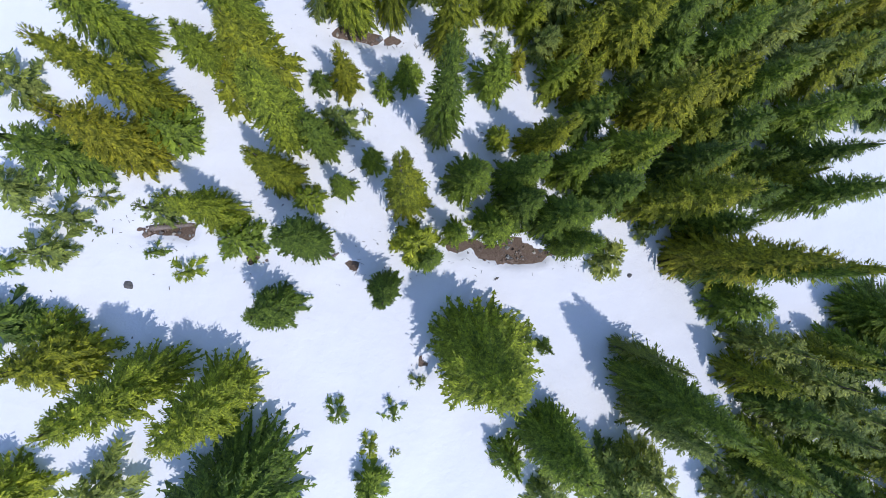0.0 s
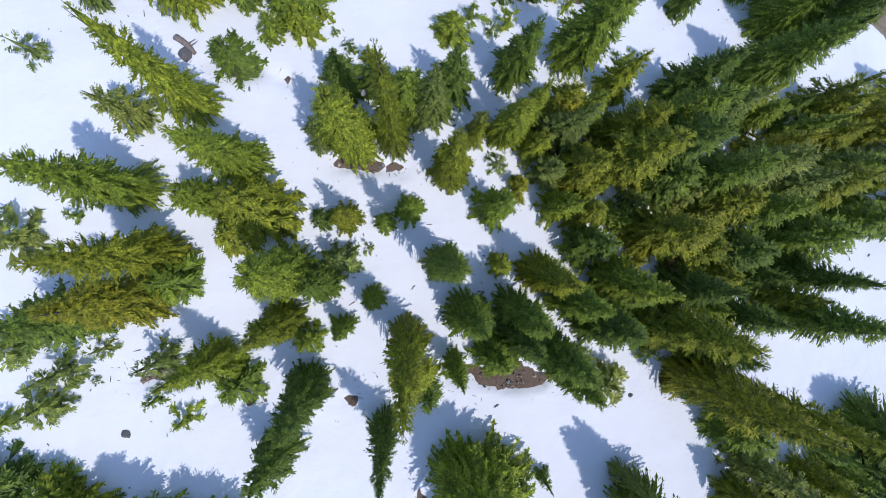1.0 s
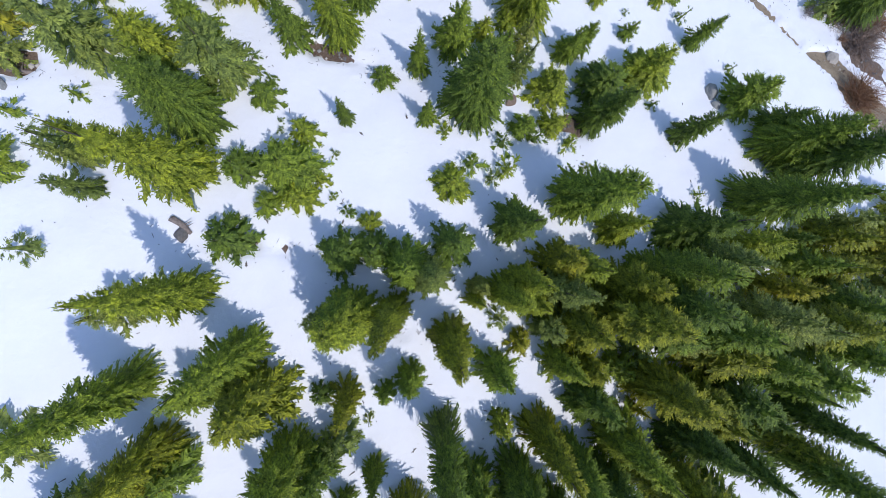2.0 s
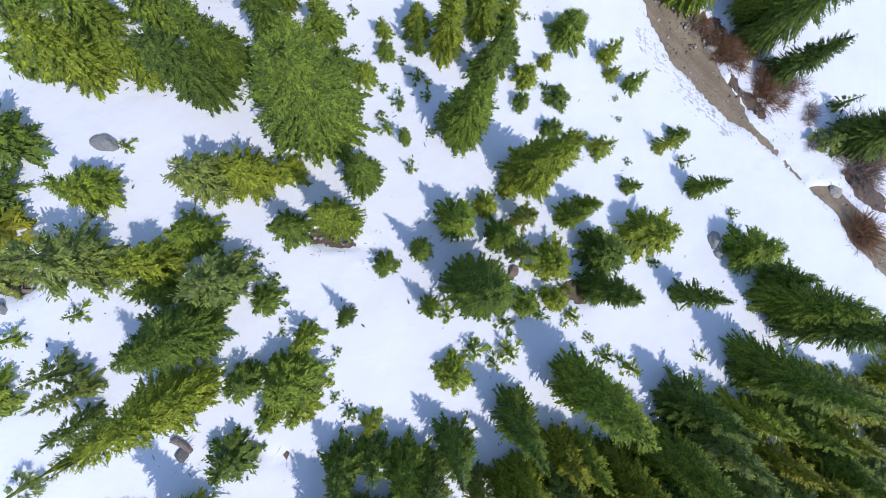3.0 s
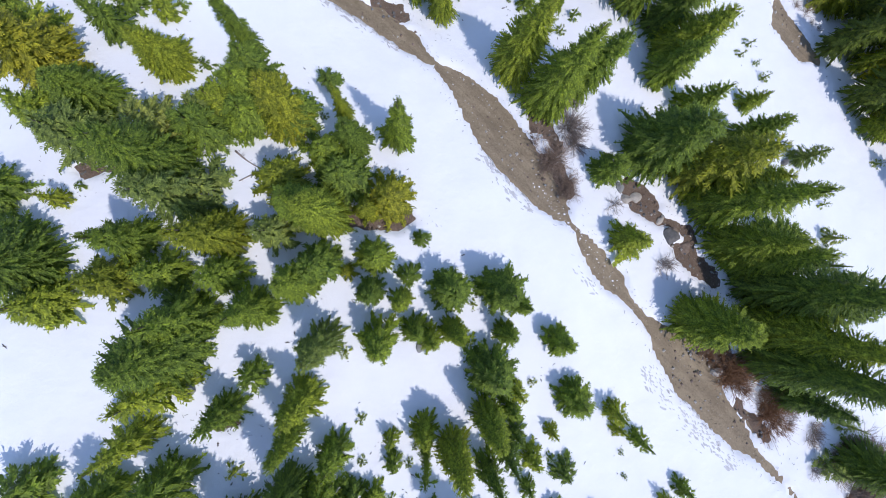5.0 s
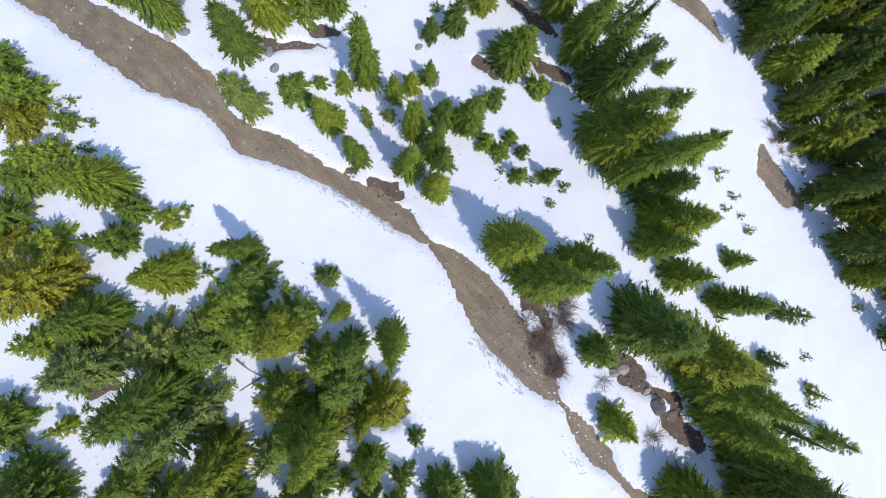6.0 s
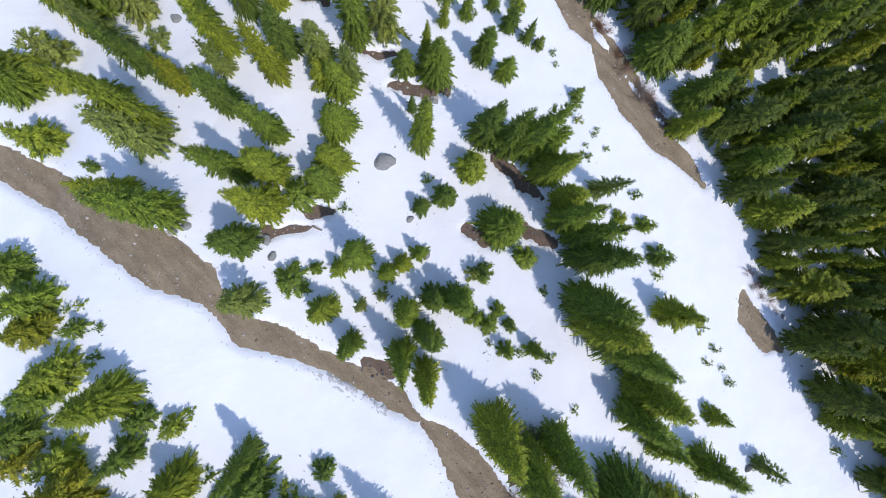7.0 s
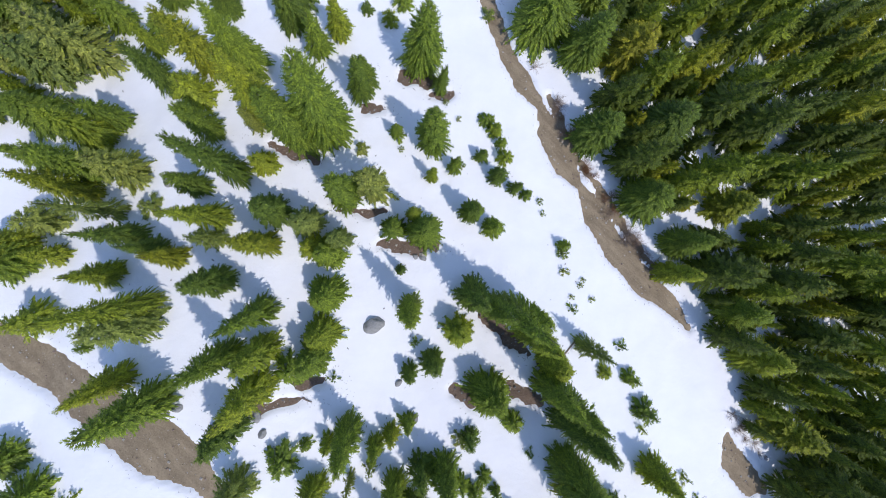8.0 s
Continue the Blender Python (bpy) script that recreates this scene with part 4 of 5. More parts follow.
fir(0.6, 108.3, 3.8, 0.79)
pine(-13.0, 108.7, 6.1, 0.85)
fir(21.5, 108.7, 6.6, 2.42)
fir(11.0, 108.9, 2.5, 0.69)
fir(30.1, 109.4, 5.5, 2.08)
fir(29.1, 109.4, 7.4, 2.95)
fir(-26.9, 109.5, 7.5, 1.47)
fir(-33.9, 109.8, 6.2, 2.45)
fir(-11.6, 110.0, 14.0, 1.94)
fir(10.1, 110.1, 1.8, 0.73)
pine(7.1, 110.2, 0.8, 0.33)
fir(-19.1, 111.6, 5.5, 1.73)
pine(5.8, 112.0, 0.8, 0.33)
fir(-2.9, 112.4, 10.2, 1.39)
fir(-21.8, 113.1, 8.6, 1.29)
fir(5.1, 113.5, 6.1, 0.91)
fir(-2.4, 113.8, 6.1, 1.20)
pine(-33.9, 115.0, 7.3, 2.66)
fir(-14.0, 115.0, 12.0, 2.28)
golden_fir(-17.7, 115.2, 11.0, 2.01)
fir(3.1, 116.2, 10.5, 2.16)
pine(-30.0, 116.4, 10.7, 2.47)
pine(-38.7, 116.9, 6.3, 2.50)
fir(-7.2, 117.2, 8.0, 1.51)
fir(-23.9, 117.2, 6.9, 1.20)
golden_fir(25.5, 117.8, 7.7, 2.64)
fir(20.8, 118.2, 8.7, 2.67)
fir(-23.3, 119.0, 3.6, 1.45)
fir(-5.2, 119.3, 7.1, 1.47)
fir(-9.9, 120.4, 7.5, 1.78)
fir(-36.9, 120.5, 6.4, 2.55)
fir(-28.1, 120.6, 7.0, 1.62)
fir(-0.1, 120.9, 2.8, 0.70)
fir(16.5, 121.5, 9.1, 3.58)
fir(-16.8, 121.8, 5.0, 1.80)
fir(-2.5, 122.0, 2.3, 0.56)
pine(10.8, 122.4, 1.9, 0.69)
fir(-9.3, 122.9, 3.4, 1.37)
fir(1.4, 123.2, 2.9, 0.94)
fir(-22.6, 123.3, 4.9, 1.96)
fir(22.8, 125.5, 7.1, 2.86)


# ---- denser woods beyond the tracks and on the steep side ----
def inside(x, y, border):
    odd = False
    for (ax, ay), (bx, by) in zip(border, border[1:] + border[:1]):
        if (ay > y) != (by > y) and x < ax + (y - ay) * (bx - ax) / (by - ay):
            odd = not odd
    return odd


def spots(border, spacing, low, high, tries, rnd, slim=0.16):
    """Places, heights and radii for trees filling a border, clear of those that stand."""
    xs, ys = [p[0] for p in border], [p[1] for p in border]
    for _ in range(tries):
        x, y = rnd.uniform(min(xs), max(xs)), rnd.uniform(min(ys), max(ys))
        tall = rnd.uniform(low, high) * rnd.choice((1, 1, 1, 0.75, 0.5))
        wide = tall * slim * rnd.uniform(0.82, 1.18)
        if not inside(x, y, border) or any(math.hypot(x - a, y - b) < spacing * (wide + w) for a, b, w in STANDING):
            continue
        if min(beside_line(np.array([x]), np.array([y]), line)[0] for line in (UPPER_TRACK, UPPER_PATCH)) < 0.5:
            continue
        yield x, y, tall, wide


def thicket(border, spacing, low, high, tries, seed, golden=0.2, slim=0.16):
    rnd = random.Random(seed)
    for x, y, tall, wide in spots(border, spacing, low, high, tries, rnd, slim):
        roll = rnd.random()
        (golden_fir if roll < golden else pine if roll < golden + 0.25 else fir)(x, y, tall, wide)


def far_wood(border, spacing, low, high, tries, seed, slim=0.18):
    """A closed wood, joined into one mesh, with needles in three tones and bare lower trunks."""
    rnd = random.Random(seed)
    shapes = []
    for k in range(5):
        v, f = crown_arrays(7.0, 1.5, 20, 12, 6, 900 + k, power=(0.5, 0.7, 0.42, 0.6, 0.8)[k], core=0.66, ragged=0.2)
        shapes.append((v, *crown_shading(v, f, 7.0, 1.5)))
    verts, faces, tones, normals = [], [], [], []
    base = 0
    for x, y, tall, wide in spots(border, spacing, low, high, tries, rnd, slim):
        STANDING.append((x, y, wide))
        v, f, soft = rnd.choice(shapes)
        turn, k, h, z = rnd.uniform(0, 6.28), wide * 1.05 / 1.5, tall / 7.0, surface(x, y)
        c, s = math.cos(turn) * k, math.sin(turn) * k
        verts.append(np.stack([x + v[:, 0] * c - v[:, 1] * s, y + v[:, 0] * s + v[:, 1] * c, z + 0.06 * tall + v[:, 2] * h * 0.94], 1))
        faces.append(f + base)
        ct, st = math.cos(turn), math.sin(turn)
        normals.append(np.stack([soft[:, 0] * ct - soft[:, 1] * st, soft[:, 0] * st + soft[:, 1] * ct, soft[:, 2]], 1))
        tones.append(np.full(len(f), rnd.choice((0, 0, 1, 1, 2))))
        base += len(v)
        w = 0.02 * tall
        ring = [(x + w * math.cos(a), y + w * math.sin(a)) for a in (0, 1.57, 3.14, 4.71)]
        verts.append(np.array([(a, b, z - 0.4) for a, b in ring] + [(x, y, z + 0.9 * tall)]))
        faces.append(np.array([(0, 1, 4), (1, 2, 4), (2, 3, 4), (3, 0, 4)]) + base)
        tones.append(np.full(4, 3))
        normals.append(np.array([(0.7, 0.7, 0.1), (-0.7, 0.7, 0.1), (-0.7, -0.7, 0.1), (0.7, -0.7, 0.1)]))
        base += 5
    v, f, t = np.concatenate(verts), np.concatenate(faces), np.concatenate(tones)
    me = bpy.data.meshes.new("conifer_wood")
    me.vertices.add(len(v))
    me.vertices.foreach_set("co", v.ravel())
    me.loops.add(f.size)
    me.loops.foreach_set("vertex_index", f.ravel())
    me.polygons.add(len(f))
    me.polygons.foreach_set("loop_start", np.arange(0, f.size, 3))
    for mat in (NEEDLES_A, NEEDLES_B, NEEDLES_C, BARK):
        me.materials.append(mat)
    me.polygons.foreach_set("material_index", t.astype(np.int32))
    me.polygons.foreach_set("use_smooth", np.ones(len(f), bool))
    me.update(calc_edges=True)
    me.normals_split_custom_set(np.repeat(np.concatenate(normals), 3, axis=0).tolist())
    tagged(new("conifer_wood", me), "closed wood of tall dark green firs", "wood", kind="stuff")


far_wood([(16.8, 128.0), (18.8, 121.0), (21.6, 114.9), (24.0, 105.8), (27.4, 98.9), (34.2, 92.6), (34.6, 86.5), (37.4, 78.2), (42, 68.6), (45, 60), (51, 52), (58, 50), (63, 90), (62, 128)], 0.80, 7.0, 11.0, 4200, 5, 0.20)
thicket([(7.0, 15.7), (9.6, 15.5), (13.4, 15.0), (19.8, 16.5), (26.8, 16.1), (37.7, 18.9), (35.0, 9.4), (26.6, 7.9), (23.4, 5.7), (21.0, 2.8), (15.0, 3.1), (10.8, 4.6), (8.3, 8.3), (6.9, 11.6)], 0.68, 3.2, 5.8, 900, 6, 0.3, 0.26)
thicket([(18.7, -7.2), (32.0, -4.8), (32.9, -16.0), (18.6, -15.2)], 0.75, 4.0, 6.5, 300, 8, 0.1, 0.22)
far_wood([(-46, 128.0), (-28.5, 130), (-29.9, 120.4), (-33.9, 110.5), (-46.6, 106.7)], 0.7, 5.0, 8.0, 500, 9, 0.24)


# ---- boulders ----
def boulder_mesh(seed, mat):
    bm = bmesh.new()
    bmesh.ops.create_icosphere(bm, subdivisions=3, radius=1)
    rnd = random.Random(seed)
    off = Vector((rnd.uniform(0, 50), rnd.uniform(0, 50), 0))
    cuts = [Vector((rnd.uniform(-1, 1), rnd.uniform(-1, 1), rnd.uniform(-0.2, 1))).normalized() for _ in range(7)]
    for v in bm.verts:
        p = v.co.copy()
        for c in cuts:
            over = p.dot(c) - 0.72
            if over > 0:
                p -= c * over * 0.85
        v.co = p * (1 + 0.13 * noise.noise(p * 1.8 + off) + 0.05 * noise.noise(p * 6 + off))
    me = bpy.data.meshes.new("boulder")
    bm.to_mesh(me)
    bm.free()
    me.materials.append(mat)
    return me


BOULDERS = {tone: [boulder_mesh(31 + 7 * k + len(tone), mat) for k in range(3)] for tone, mat in STONES.items()}


def boulder(x, y, r, tone):
    ob = new("boulder", dice.choice(BOULDERS[tone]))
    ob.matrix_basis = pose(x, y, surface(x, y) + 0.08 * r, 0, 0, dice.uniform(0, 360)) @ Matrix.Diagonal((r * 1.12, r * dice.uniform(0.72, 0.95), r * 0.62, 1))
    tagged(ob, {"grey": "grey lichen-flecked granite boulder half sunk in snow", "pale": "pale weathered boulder lying in the snow", "dark": "dark wet stone melting out of snow", "brown": "brown mossy boulder at a thawed edge"}[tone], "rock", "boulders")


boulder(-12.9, -1.7, 0.22, "dark")
boulder(-10.8, 16.4, 0.40, "dark")
boulder(13.4, -1.9, 0.16, "dark")
boulder(21.8, 26.7, 0.65, "grey")
boulder(22.0, 25.7, 0.38, "grey")
boulder(6.5, 24.7, 0.45, "brown")
boulder(-15.6, 31.7, 0.63, "grey")
boulder(-18.9, 23.5, 0.34, "grey")
boulder(17.6, 55.9, 0.55, "pale")
boulder(20.5, 52.8, 0.72, "dark")
boulder(19.8, 54.1, 0.43, "pale")
boulder(22.0, 51.9, 0.60, "brown")
boulder(-13.5, 43.6, 0.69, "grey")
boulder(24.2, 42.0, 0.50, "pale")
boulder(28.0, 38.8, 0.46, "pale")
boulder(33.8, 30.5, 0.56, "pale")
boulder(16.2, 56.6, 0.43, "grey")
boulder(0.4, 45.1, 0.34, "grey")
boulder(16.6, 55.7, 0.48, "pale")
boulder(20.7, 53.1, 0.58, "brown")
boulder(33.4, 59.7, 0.44, "dark")
boulder(-1.5, 89.2, 0.97, "grey")
boulder(0.8, 83.8, 0.37, "grey")
boulder(2.3, 80.5, 0.47, "grey")
boulder(-18.9, 82.6, 0.50, "pale")
boulder(-17.9, 83.0, 0.45, "grey")
boulder(-11.6, 81.8, 0.50, "grey")
boulder(-11.0, 80.4, 0.45, "grey")
boulder(3.2, 95.6, 0.39, "grey")
boulder(-12.3, 82.5, 0.35, "grey")
boulder(9.8, 82.9, 0.53, "pale")
boulder(9.0, 83.1, 0.37, "grey")
boulder(-3.4, 104.0, 0.28, "dark")
boulder(3.2, 95.8, 0.45, "pale")
boulder(2.5, 95.7, 0.28, "grey")
boulder(-1.5, 89.0, 0.27, "grey")
boulder(-21.2, 102.9, 0.52, "grey")
boulder(-12.1, 82.1, 0.46, "grey")


# ---- fallen logs ----
def fallen_log(ax, ay, bx, by, r):
    """A barkless dead stem lying on the snow: tapered, slightly bent, with broken branch stubs."""
    rnd = random.Random(round(100 * (ax + by)))
    a, b = Vector((ax, ay, surface(ax, ay) + 0.6 * r)), Vector((bx, by, surface(bx, by) + 0.5 * r))
    along = b - a
    side = Vector((-along.y, along.x, 0)).normalized()
    top = along.normalized().cross(side)
    bow = rnd.uniform(-0.06, 0.06) * along.length
    verts, faces, rings, sides = [], [], 9, 8
    for k in range(rings):
        f = k / (rings - 1)
        p = a + along * f + side * bow * math.sin(math.pi * f)
        q = r * (1.15 - 0.55 * f) * rnd.uniform(0.92, 1.08)
        verts.extend(tuple(p + side * q * math.cos(j * 2 * math.pi / sides) + top * q * math.sin(j * 2 * math.pi / sides)) for j in range(sides))
    for k in range(rings - 1):
        faces.extend((k * sides + j, k * sides + (j + 1) % sides, (k + 1) * sides + (j + 1) % sides, (k + 1) * sides + j) for j in range(sides))
    faces.extend([tuple(range(sides))[::-1], tuple(range((rings - 1) * sides, rings * sides))])
    for _ in range(7):
        p, w, n = a + along * rnd.uniform(0.1, 0.9), 0.3 * r, len(verts)
        way = (side * rnd.choice((-1, 1)) + along.normalized() * rnd.uniform(0.2, 0.9) + Vector((0, 0, 0.5))).normalized() * r * rnd.uniform(2, 5)
        verts.extend(tuple(v) for v in (p + along.normalized() * w, p - along.normalized() * w, p + Vector((0, 0, w)), p + way))
        faces.extend([(n, n + 1, n + 3), (n + 1, n + 2, n + 3), (n + 2, n, n + 3)])
    tagged(new("fallen_log", mesh_from("fallen_log", verts, faces, GREYTWIG, True)), "grey-brown barkless dead stem lying on snow", "log", "fallen logs")


fallen_log(-12.14, 0.96, -10.32, 1.15, 0.13)
fallen_log(-11.91, 58.17, -9.93, 56.89, 0.06)
fallen_log(-9.94, 57.04, -11.49, 56.11, 0.05)
fallen_log(17.09, 85.59, 19.21, 87.70, 0.09)
fallen_log(-18.93, 24.37, -17.90, 24.25, 0.14)
fallen_log(-4.01, -0.61, -3.46, -0.32, 0.07)
fallen_log(-7.86, 83.11, -7.00, 82.71, 0.08)
fallen_log(-11.19, 17.17, -10.34, 16.45, 0.16)


# ---- bare shrubs ----
def shrub_mesh(seed, mat, stems, stout=1.0):
    """A leafless shrub: many thin stems fanning from the ground, each forking twice."""
    rnd = np.random.RandomState(seed)
    verts, faces = [], []

    def stick(a, b, w):
        d = b - a
        s = np.cross(d, [0, 0, 1.0])
        s /= np.linalg.norm(s) + 1e-9
        u = np.cross(s, d)
        u /= np.linalg.norm(u) + 1e-9
        n = len(verts)
        for c, k in ((a, w * stout), (b, w * stout * 0.55)):
            for q in (s * k, -0.5 * s * k + 0.87 * u * k, -0.5 * s * k - 0.87 * u * k):
                verts.append(tuple(c + q))
        for j in range(3):
            i = (j + 1) % 3
            faces.append((n + j, n + i, n + 3 + i, n + 3 + j))

    for _ in range(stems):
        az, out = rnd.uniform(0, 6.28), rnd.uniform(0.15, 1.0)
        foot = np.array([rnd.uniform(-0.25, 0.25), rnd.uniform(-0.25, 0.25), -0.1])
        end = foot + np.array([math.cos(az) * out, math.sin(az) * out, rnd.uniform(0.45, 0.9)]) * 0.75
        stick(foot, end, 0.016)
        for _ in range(3):
            a = foot + (end - foot) * rnd.uniform(0.45, 1)
            b = a + (end - foot) * rnd.uniform(0.3, 0.5) + rnd.uniform(-0.22, 0.22, 3)
            stick(a, b, 0.010)
            for _ in range(2):
                c = a + (b - a) * rnd.uniform(0.4, 1)
                stick(c, c + (b - a) * 0.5 + rnd.uniform(-0.15, 0.15, 3), 0.007)
    return mesh_from("bare_shrub", verts, faces, mat)


def brush(border_line, count, spread, seed, tones):
    """Low leafless brush along a line."""
    rnd = random.Random(seed)
    for _ in range(count):
        k = rnd.randrange(len(border_line) - 1)
        (ax, ay, _), (bx, by, _), s = border_line[k], border_line[k + 1], rnd.random()
        bare_shrub(ax + s * (bx - ax) + rnd.uniform(-spread, spread), ay + s * (by - ay) + rnd.uniform(-spread, spread), rnd.uniform(0.45, 0.95), rnd.choice(tones))


THICK = {"rust": shrub_mesh(15, RUST, 210, 0.9), "brown": shrub_mesh(16, BROWNTWIG, 150, 0.9), "grey": shrub_mesh(17, GREYTWIG, 90, 1.0)}
SHRUBS = {"rust": [shrub_mesh(5, RUST, 40), shrub_mesh(6, RUST, 36)], "brown": [shrub_mesh(9, BROWNTWIG, 26), shrub_mesh(10, BROWNTWIG, 24)], "grey": [shrub_mesh(7, GREYTWIG, 26), shrub_mesh(8, GREYTWIG, 28)]}


def bare_shrub(x, y, r, tone):
    ob = new("bare_shrub", THICK[tone] if r > 1.25 else dice.choice(SHRUBS[tone]))
    ob.matrix_basis = pose(x, y, surface(x, y), 0, 0, dice.uniform(0, 360)) @ Matrix.Diagonal((r, r * dice.uniform(0.75, 1.1), min(r * 0.8, 1.1), 1))
    tagged(ob, {"rust": "leafless rust-brown shrub with dense fine twigs", "brown": "low leafless brown brush beside the track", "grey": "leafless grey-brown shrub sticking out of snow"}[tone], "shrub", "bare shrubs")


bare_shrub(28.7, 38.4, 1.99, "rust")
bare_shrub(38.1, 34.3, 2.3, "rust")
bare_shrub(36.7, 32.1, 2.2, "brown")
bare_shrub(35.4, 27.3, 1.9, "rust")
bare_shrub(25.7, 41.7, 1.76, "rust")
bare_shrub(12.2, 61.6, 1.60, "grey")
bare_shrub(11.2, 64.4, 1.76, "grey")
bare_shrub(36.5, 32.1, 2.11, "grey")
bare_shrub(36.5, 35.7, 1.66, "grey")
bare_shrub(20.1, 50.5, 1.10, "grey")
bare_shrub(15.6, 55.2, 1.05, "grey")
bare_shrub(31.9, 34.2, 0.98, "grey")
bare_shrub(10.7, 58.7, 1.58, "brown")
bare_shrub(12.7, 60.2, 1.43, "grey")
bare_shrub(11.7, 56.5, 1.31, "brown")
bare_shrub(9.5, 60.0, 1.06, "brown")
bare_shrub(19.7, 50.7, 1.14, "grey")
bare_shrub(21.4, 104.4, 0.96, "brown")
bare_shrub(23.8, 100.4, 1.18, "brown")
bare_shrub(26.5, 97.0, 1.17, "brown")
bare_shrub(29.0, 94.6, 1.05, "brown")
bare_shrub(18.2, 111.1, 0.97, "brown")
bare_shrub(15.9, 116.7, 0.99, "brown")
bare_shrub(25.6, 97.7, 1.29, "grey")
bare_shrub(24.3, 102.3, 1.19, "grey")
bare_shrub(18.3, 112.8, 1.10, "grey")
bare_shrub(36.4, 78.5, 1.13, "grey")
bare_shrub(37.8, 77.4, 1.11, "grey")
bare_shrub(-26.1, 72.5, 0.99, "grey")


brush(UPPER_BANK, 30, 0.55, 51, ("brown", "brown", "rust"))
brush([(22.5, 44.2, 0), (24.2, 43.0, 0), (26.2, 41.4, 0), (28.4, 38.8, 0)], 14, 0.9, 52, ("rust", "brown", "rust"))
brush([(25.5, 43.5, 0), (29.5, 39.8, 0), (33.5, 36.0, 0), (37.0, 32.0, 0)], 60, 1.7, 55, ("brown", "rust", "brown", "grey"))
brush([(36.6, 77.2, 0), (38.0, 75.6, 0), (39.6, 73.6, 0)], 8, 0.6, 54, ("brown", "brown", "grey"))
brush([(14, 8, 0), (20, 11, 0), (27, 13, 0)], 12, 3.0, 53, ("brown", "rust", "grey"))


# ---- loose stones on the tracks, needles and twigs on thawed ground ----
def scatter_spots(count, seed, low, high, most):
    """Random places whose distance from the thawed edge lies between low and high."""
    rnd = np.random.RandomState(seed)
    x, y = rnd.uniform(-40, 44, count * 60), rnd.uniform(-14, 125, count * 60)
    d = thaw(x, y)
    keep = np.where((d > low) & (d < high))[0][:most]
    return x[keep], y[keep], rnd


def stones():
    x, y, rnd = scatter_spots(3000, 21, -3.0, -0.16, 1300)
    z = soil_top(x, y)
    verts, faces = [], []
    for a, b, c in zip(x, y, z):
        r = 0.03 + 0.13 * rnd.rand() ** 4
        n = len(verts)
        for dx, dy, dz in ((1, 0, 0), (0, 1, 0), (-1, 0, 0), (0, -1, 0), (0, 0, 0.8), (0, 0, -0.8)):
            verts.append((a + r * (dx + rnd.uniform(-0.3, 0.3)), b + r * (dy + rnd.uniform(-0.3, 0.3)), c + r * (0.25 + dz)))
        for i in range(4):
            j = (i + 1) % 4
            faces.extend([(n + i, n + j, n + 4), (n + j, n + i, n + 5)])
    me = mesh_from("gravel", verts, faces, STONES["brown"])
    me.materials.append(STONES["pale"])
    me.polygons.foreach_set("material_index", np.repeat(rnd.choice([0, 1, 1], len(faces) // 8), 8).astype(np.int32))
    tagged(new("gravel", me), "loose brown stones scattered on the bare soil", "gravel", kind="stuff")


def rubble():
    """Small stones and clods on the thawed ground under the trees."""
    rnd = np.random.RandomState(41)
    verts, faces = [], []
    for a, b, lx, ly, turn in THAWED + THAWED_AHEAD + THAWED_FAR:
        count = int(30 + 26 * lx)
        q, az = np.sqrt(rnd.rand(count)) * 1.25, rnd.uniform(0, 6.28, count)
        u, v, c, s = q * (lx + 0.1) * np.cos(az), q * (ly + 0.1) * np.sin(az), math.cos(radians(turn)), math.sin(radians(turn))
        x, y = a + u * c - v * s, b + u * s + v * c
        bare = snow_top(x, y) < soil_top(x, y) + 0.16
        z = soil_top(x, y) + 0.12
        for px, py, pz in zip(x[bare], y[bare], z[bare]):
            r, n = 0.03 + 0.14 * rnd.rand() ** 3, len(verts)
            for dx, dy, dz in ((1, 0, 0), (0, 1, 0), (-1, 0, 0), (0, -1, 0), (0, 0, 0.8), (0, 0, -0.8)):
                verts.append((px + r * (dx + rnd.uniform(-0.3, 0.3)), py + r * (dy + rnd.uniform(-0.3, 0.3)), pz + r * (0.2 + dz)))
            for i in range(4):
                j = (i + 1) % 4
                faces.extend([(n + i, n + j, n + 4), (n + j, n + i, n + 5)])
    me = mesh_from("rubble", verts, faces, STONES["brown"])
    for tone in ("grey", "pale", "dark"):
        me.materials.append(STONES[tone])
    me.polygons.foreach_set("material_index", np.repeat(rnd.choice([0, 0, 0, 1, 2, 3, 3], len(faces) // 8), 8).astype(np.int32))
    tagged(new("rubble", me), "brown and grey stones on thawed forest ground", "stones", kind="stuff")


def litter():
    x, y, rnd = scatter_spots(2600, 22, -3.0, 0.9, 3600)
    z = np.maximum(soil_top(x, y), snow_top(x, y))
    verts, faces = [], []
    for a, b, c in zip(x, y, z):
        l, w, az, n = 0.03 + 0.12 * rnd.rand() ** 2, rnd.uniform(0.005, 0.012), rnd.uniform(0, 3.14), len(verts)
        ca, sa = math.cos(az), math.sin(az)
        for u, v, h in ((-l, -w, 0.0), (l, -w, 0.015), (l, w, 0.015), (-l, w, 0.0), (0, 0, 0.03)):
            verts.append((a + u * ca - v * sa, b + u * sa + v * ca, c + 0.004 + h))
        faces.extend([(n, n + 1, n + 4), (n + 1, n + 2, n + 4), (n + 2, n + 3, n + 4), (n + 3, n, n + 4)])
    tagged(new("forest_litter", mesh_from("forest_litter", verts, faces, BARK)), "dark fallen twigs and bark bits on thawed ground", "litter", kind="stuff")


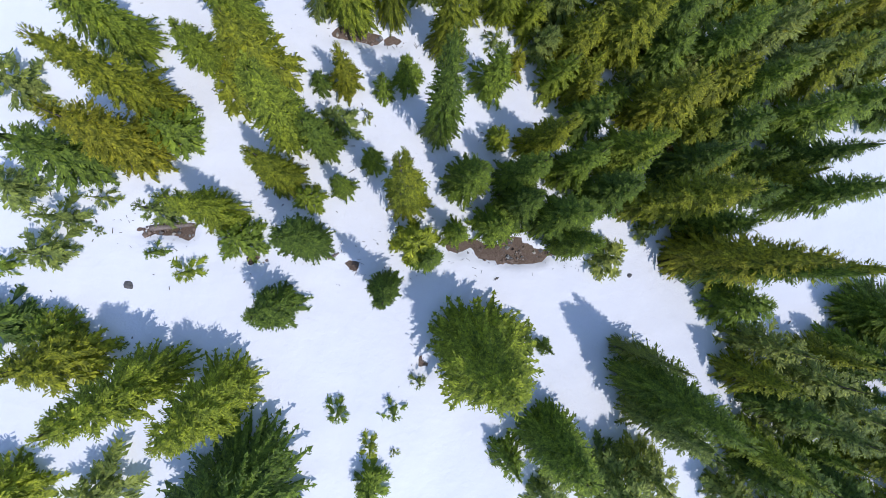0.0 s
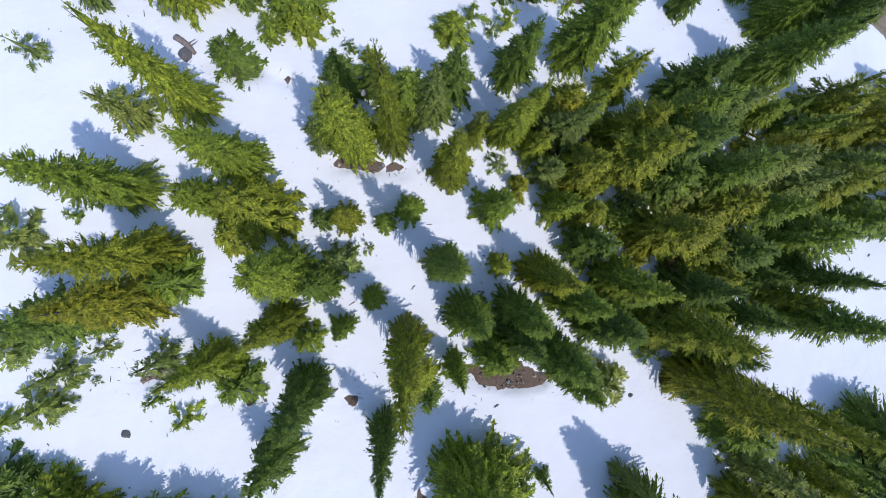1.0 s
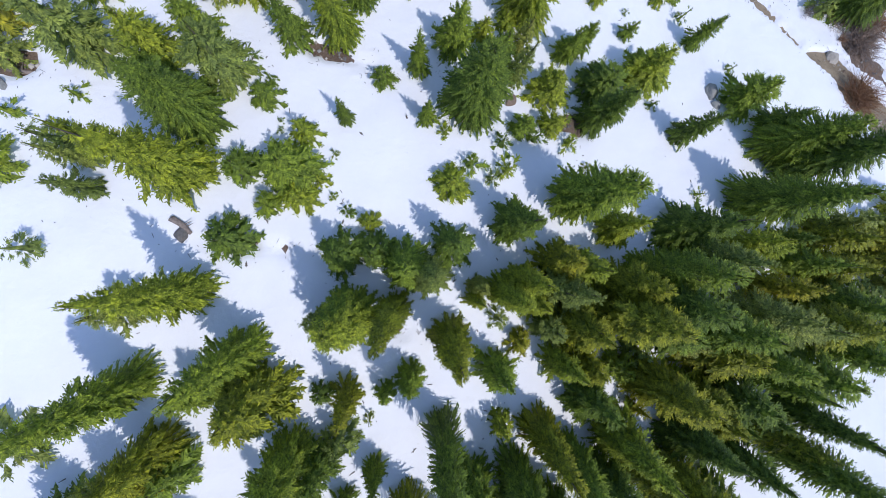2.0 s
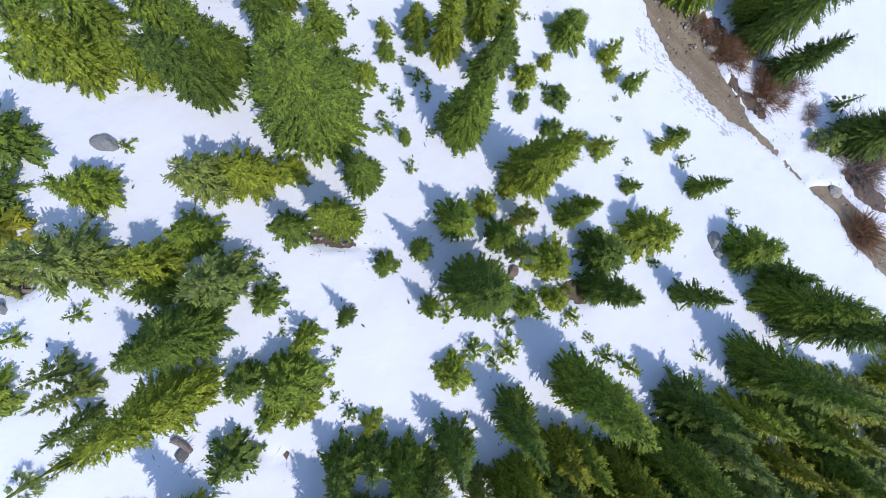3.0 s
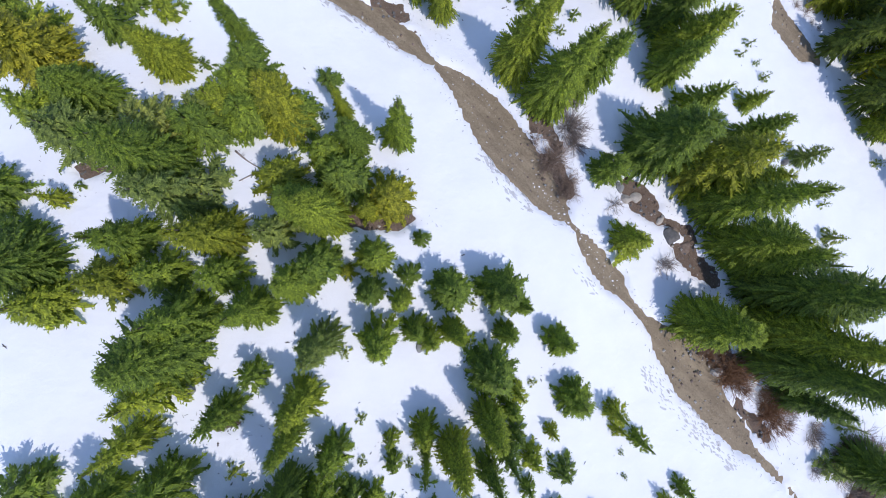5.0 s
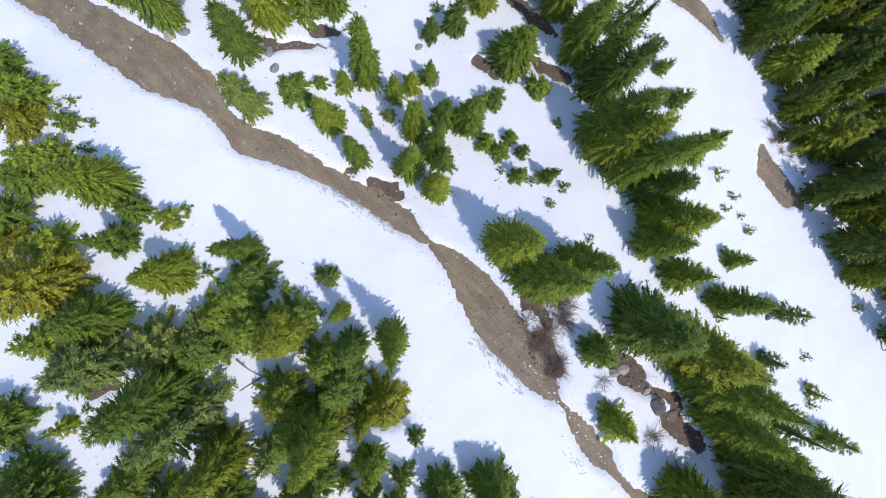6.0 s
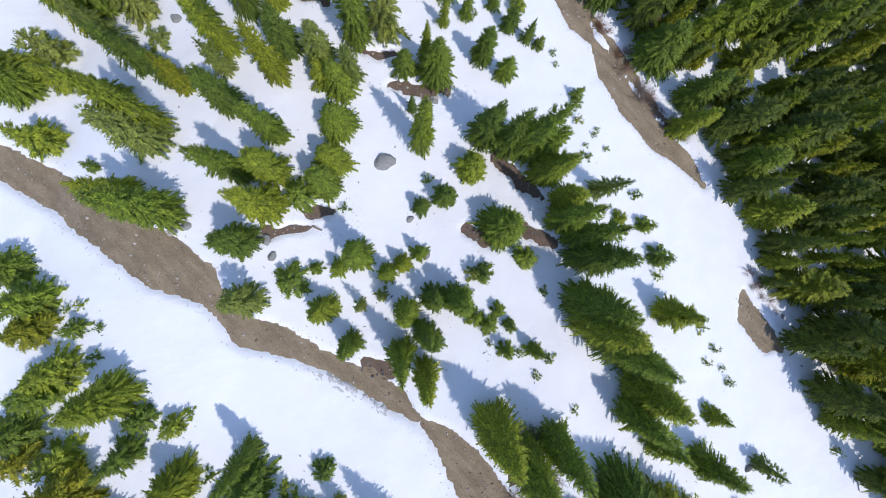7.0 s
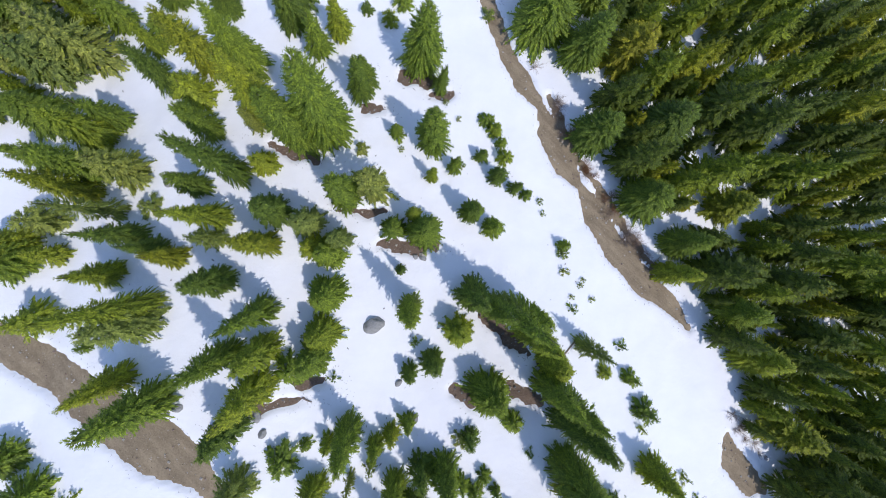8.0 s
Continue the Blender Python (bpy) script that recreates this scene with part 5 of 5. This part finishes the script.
def fallen_twigs():
    """Broken twigs and bark bits lying on the snow round the trees."""
    rnd = np.random.RandomState(61)
    verts, faces = [], []
    for tx, ty, wide in STANDING:
        for _ in range(rnd.poisson(1.3)):
            az, out = rnd.uniform(0, 6.28), wide * rnd.uniform(0.9, 2.2) + 0.2
            x, y = tx + out * math.cos(az), ty + out * math.sin(az)
            z, l, turn = surface(x, y), 0.04 + 0.16 * rnd.rand() ** 2.5, rnd.uniform(0, 6.28)
            for side in (0.0, 0.7, -0.6)[:1 + rnd.randint(3)]:
                n, w, reach = len(verts), 0.012 + 0.08 * l, l * (1 if side == 0 else 0.6)
                ca, sa = math.cos(turn + side), math.sin(turn + side)
                for u, v, h in ((-reach, -w, 0.0), (reach, -0.5 * w, 0.03), (reach, 0.5 * w, 0.03), (-reach, w, 0.0), (0, 0, 0.035)):
                    verts.append((x + u * ca - v * sa, y + u * sa + v * ca, z + 0.004 + h))
                faces.extend([(n, n + 1, n + 4), (n + 1, n + 2, n + 4), (n + 2, n + 3, n + 4), (n + 3, n, n + 4)])
    tagged(new("fallen_twigs", mesh_from("fallen_twigs", verts, faces, BARK)), "dark broken twigs lying on the snow", "twigs", kind="stuff")


def slush():
    """Muddy footprints and blots of half melted snow beside the tracks."""
    rnd = random.Random(17)
    verts, faces = [], []
    for line in TRODDEN:
        for (ax, ay, aw), (bx, by, bw) in zip(line, line[1:]):
            for _ in range(int(math.hypot(bx - ax, by - ay) * 10 * (aw + bw))):
                s, o = rnd.random(), rnd.gauss(0, 0.55)
                w, l = aw + s * (bw - aw), math.hypot(bx - ax, by - ay)
                x, y = ax + s * (bx - ax) - (by - ay) / l * o * w, ay + s * (by - ay) + (bx - ax) / l * o * w
                r, n, turn = 0.06 + 0.13 * rnd.random() ** 2, len(verts), math.atan2(by - ay, bx - ax) + rnd.gauss(0, 0.25)
                ring = [(x, y)]
                for k in range(9):
                    q = r * rnd.uniform(0.6, 1.25)
                    u, v = q * 2.2 * math.cos(k * 0.698), q * 0.75 * math.sin(k * 0.698)
                    ring.append((x + u * math.cos(turn) - v * math.sin(turn), y + u * math.sin(turn) + v * math.cos(turn)))
                pts = np.array(ring)
                verts.extend((px, py, pz + (0.03 if k == 0 else -0.01)) for k, (px, py, pz) in enumerate(zip(pts[:, 0], pts[:, 1], snow_top(pts[:, 0], pts[:, 1]))))
                faces.extend((n, n + 1 + k, n + 1 + (k + 1) % 9) for k in range(9))
    tagged(new("trodden_slush", mesh_from("trodden_slush", verts, faces, SLUSH, True)), "grey-brown muddy footprints in trodden snow", "slush", kind="stuff")


def snow_crumbs():
    """Crumbs of snow left on the lower track where it is half melted."""
    rnd = random.Random(23)
    verts, faces = [], []
    for (ax, ay, aw), (bx, by, bw) in zip(CRUMBLED, CRUMBLED[1:]):
        for _ in range(int(math.hypot(bx - ax, by - ay) * 10 * (aw + bw))):
            s, l = rnd.random(), math.hypot(bx - ax, by - ay)
            o = rnd.gauss(0, 0.5) * (aw + s * (bw - aw))
            x, y = ax + s * (bx - ax) - (by - ay) / l * o, ay + s * (by - ay) + (bx - ax) / l * o
            r, n, z = 0.025 + 0.06 * rnd.random() ** 2, len(verts), surface(x, y)
            verts.append((x, y, z + 0.45 * r))
            for k in range(7):
                q = r * rnd.uniform(0.6, 1.3)
                verts.append((x + 1.3 * q * math.cos(k * 0.898), y + q * math.sin(k * 0.898), z - 0.02))
            faces.extend((n, n + 1 + k, n + 1 + (k + 1) % 7) for k in range(7))
    tagged(new("snow_crumbs", mesh_from("snow_crumbs", verts, faces, SNOW, True)), "crumbs of melting snow on the muddy track", "snow", kind="stuff")


CRUMBLED = [(9.2, 56.9, 0.5), (11.2, 54.5, 0.5), (12.4, 53.1, 0.3), (13.6, 51.5, 0.55), (14.8, 50.0, 0.6), (15.8, 48.8, 0.4)]
SLUSH = stone_material("muddy_slush", (0.50, 0.48, 0.47), (0.70, 0.69, 0.69))
stones()
rubble()
litter()
fallen_twigs()
slush()
snow_crumbs()
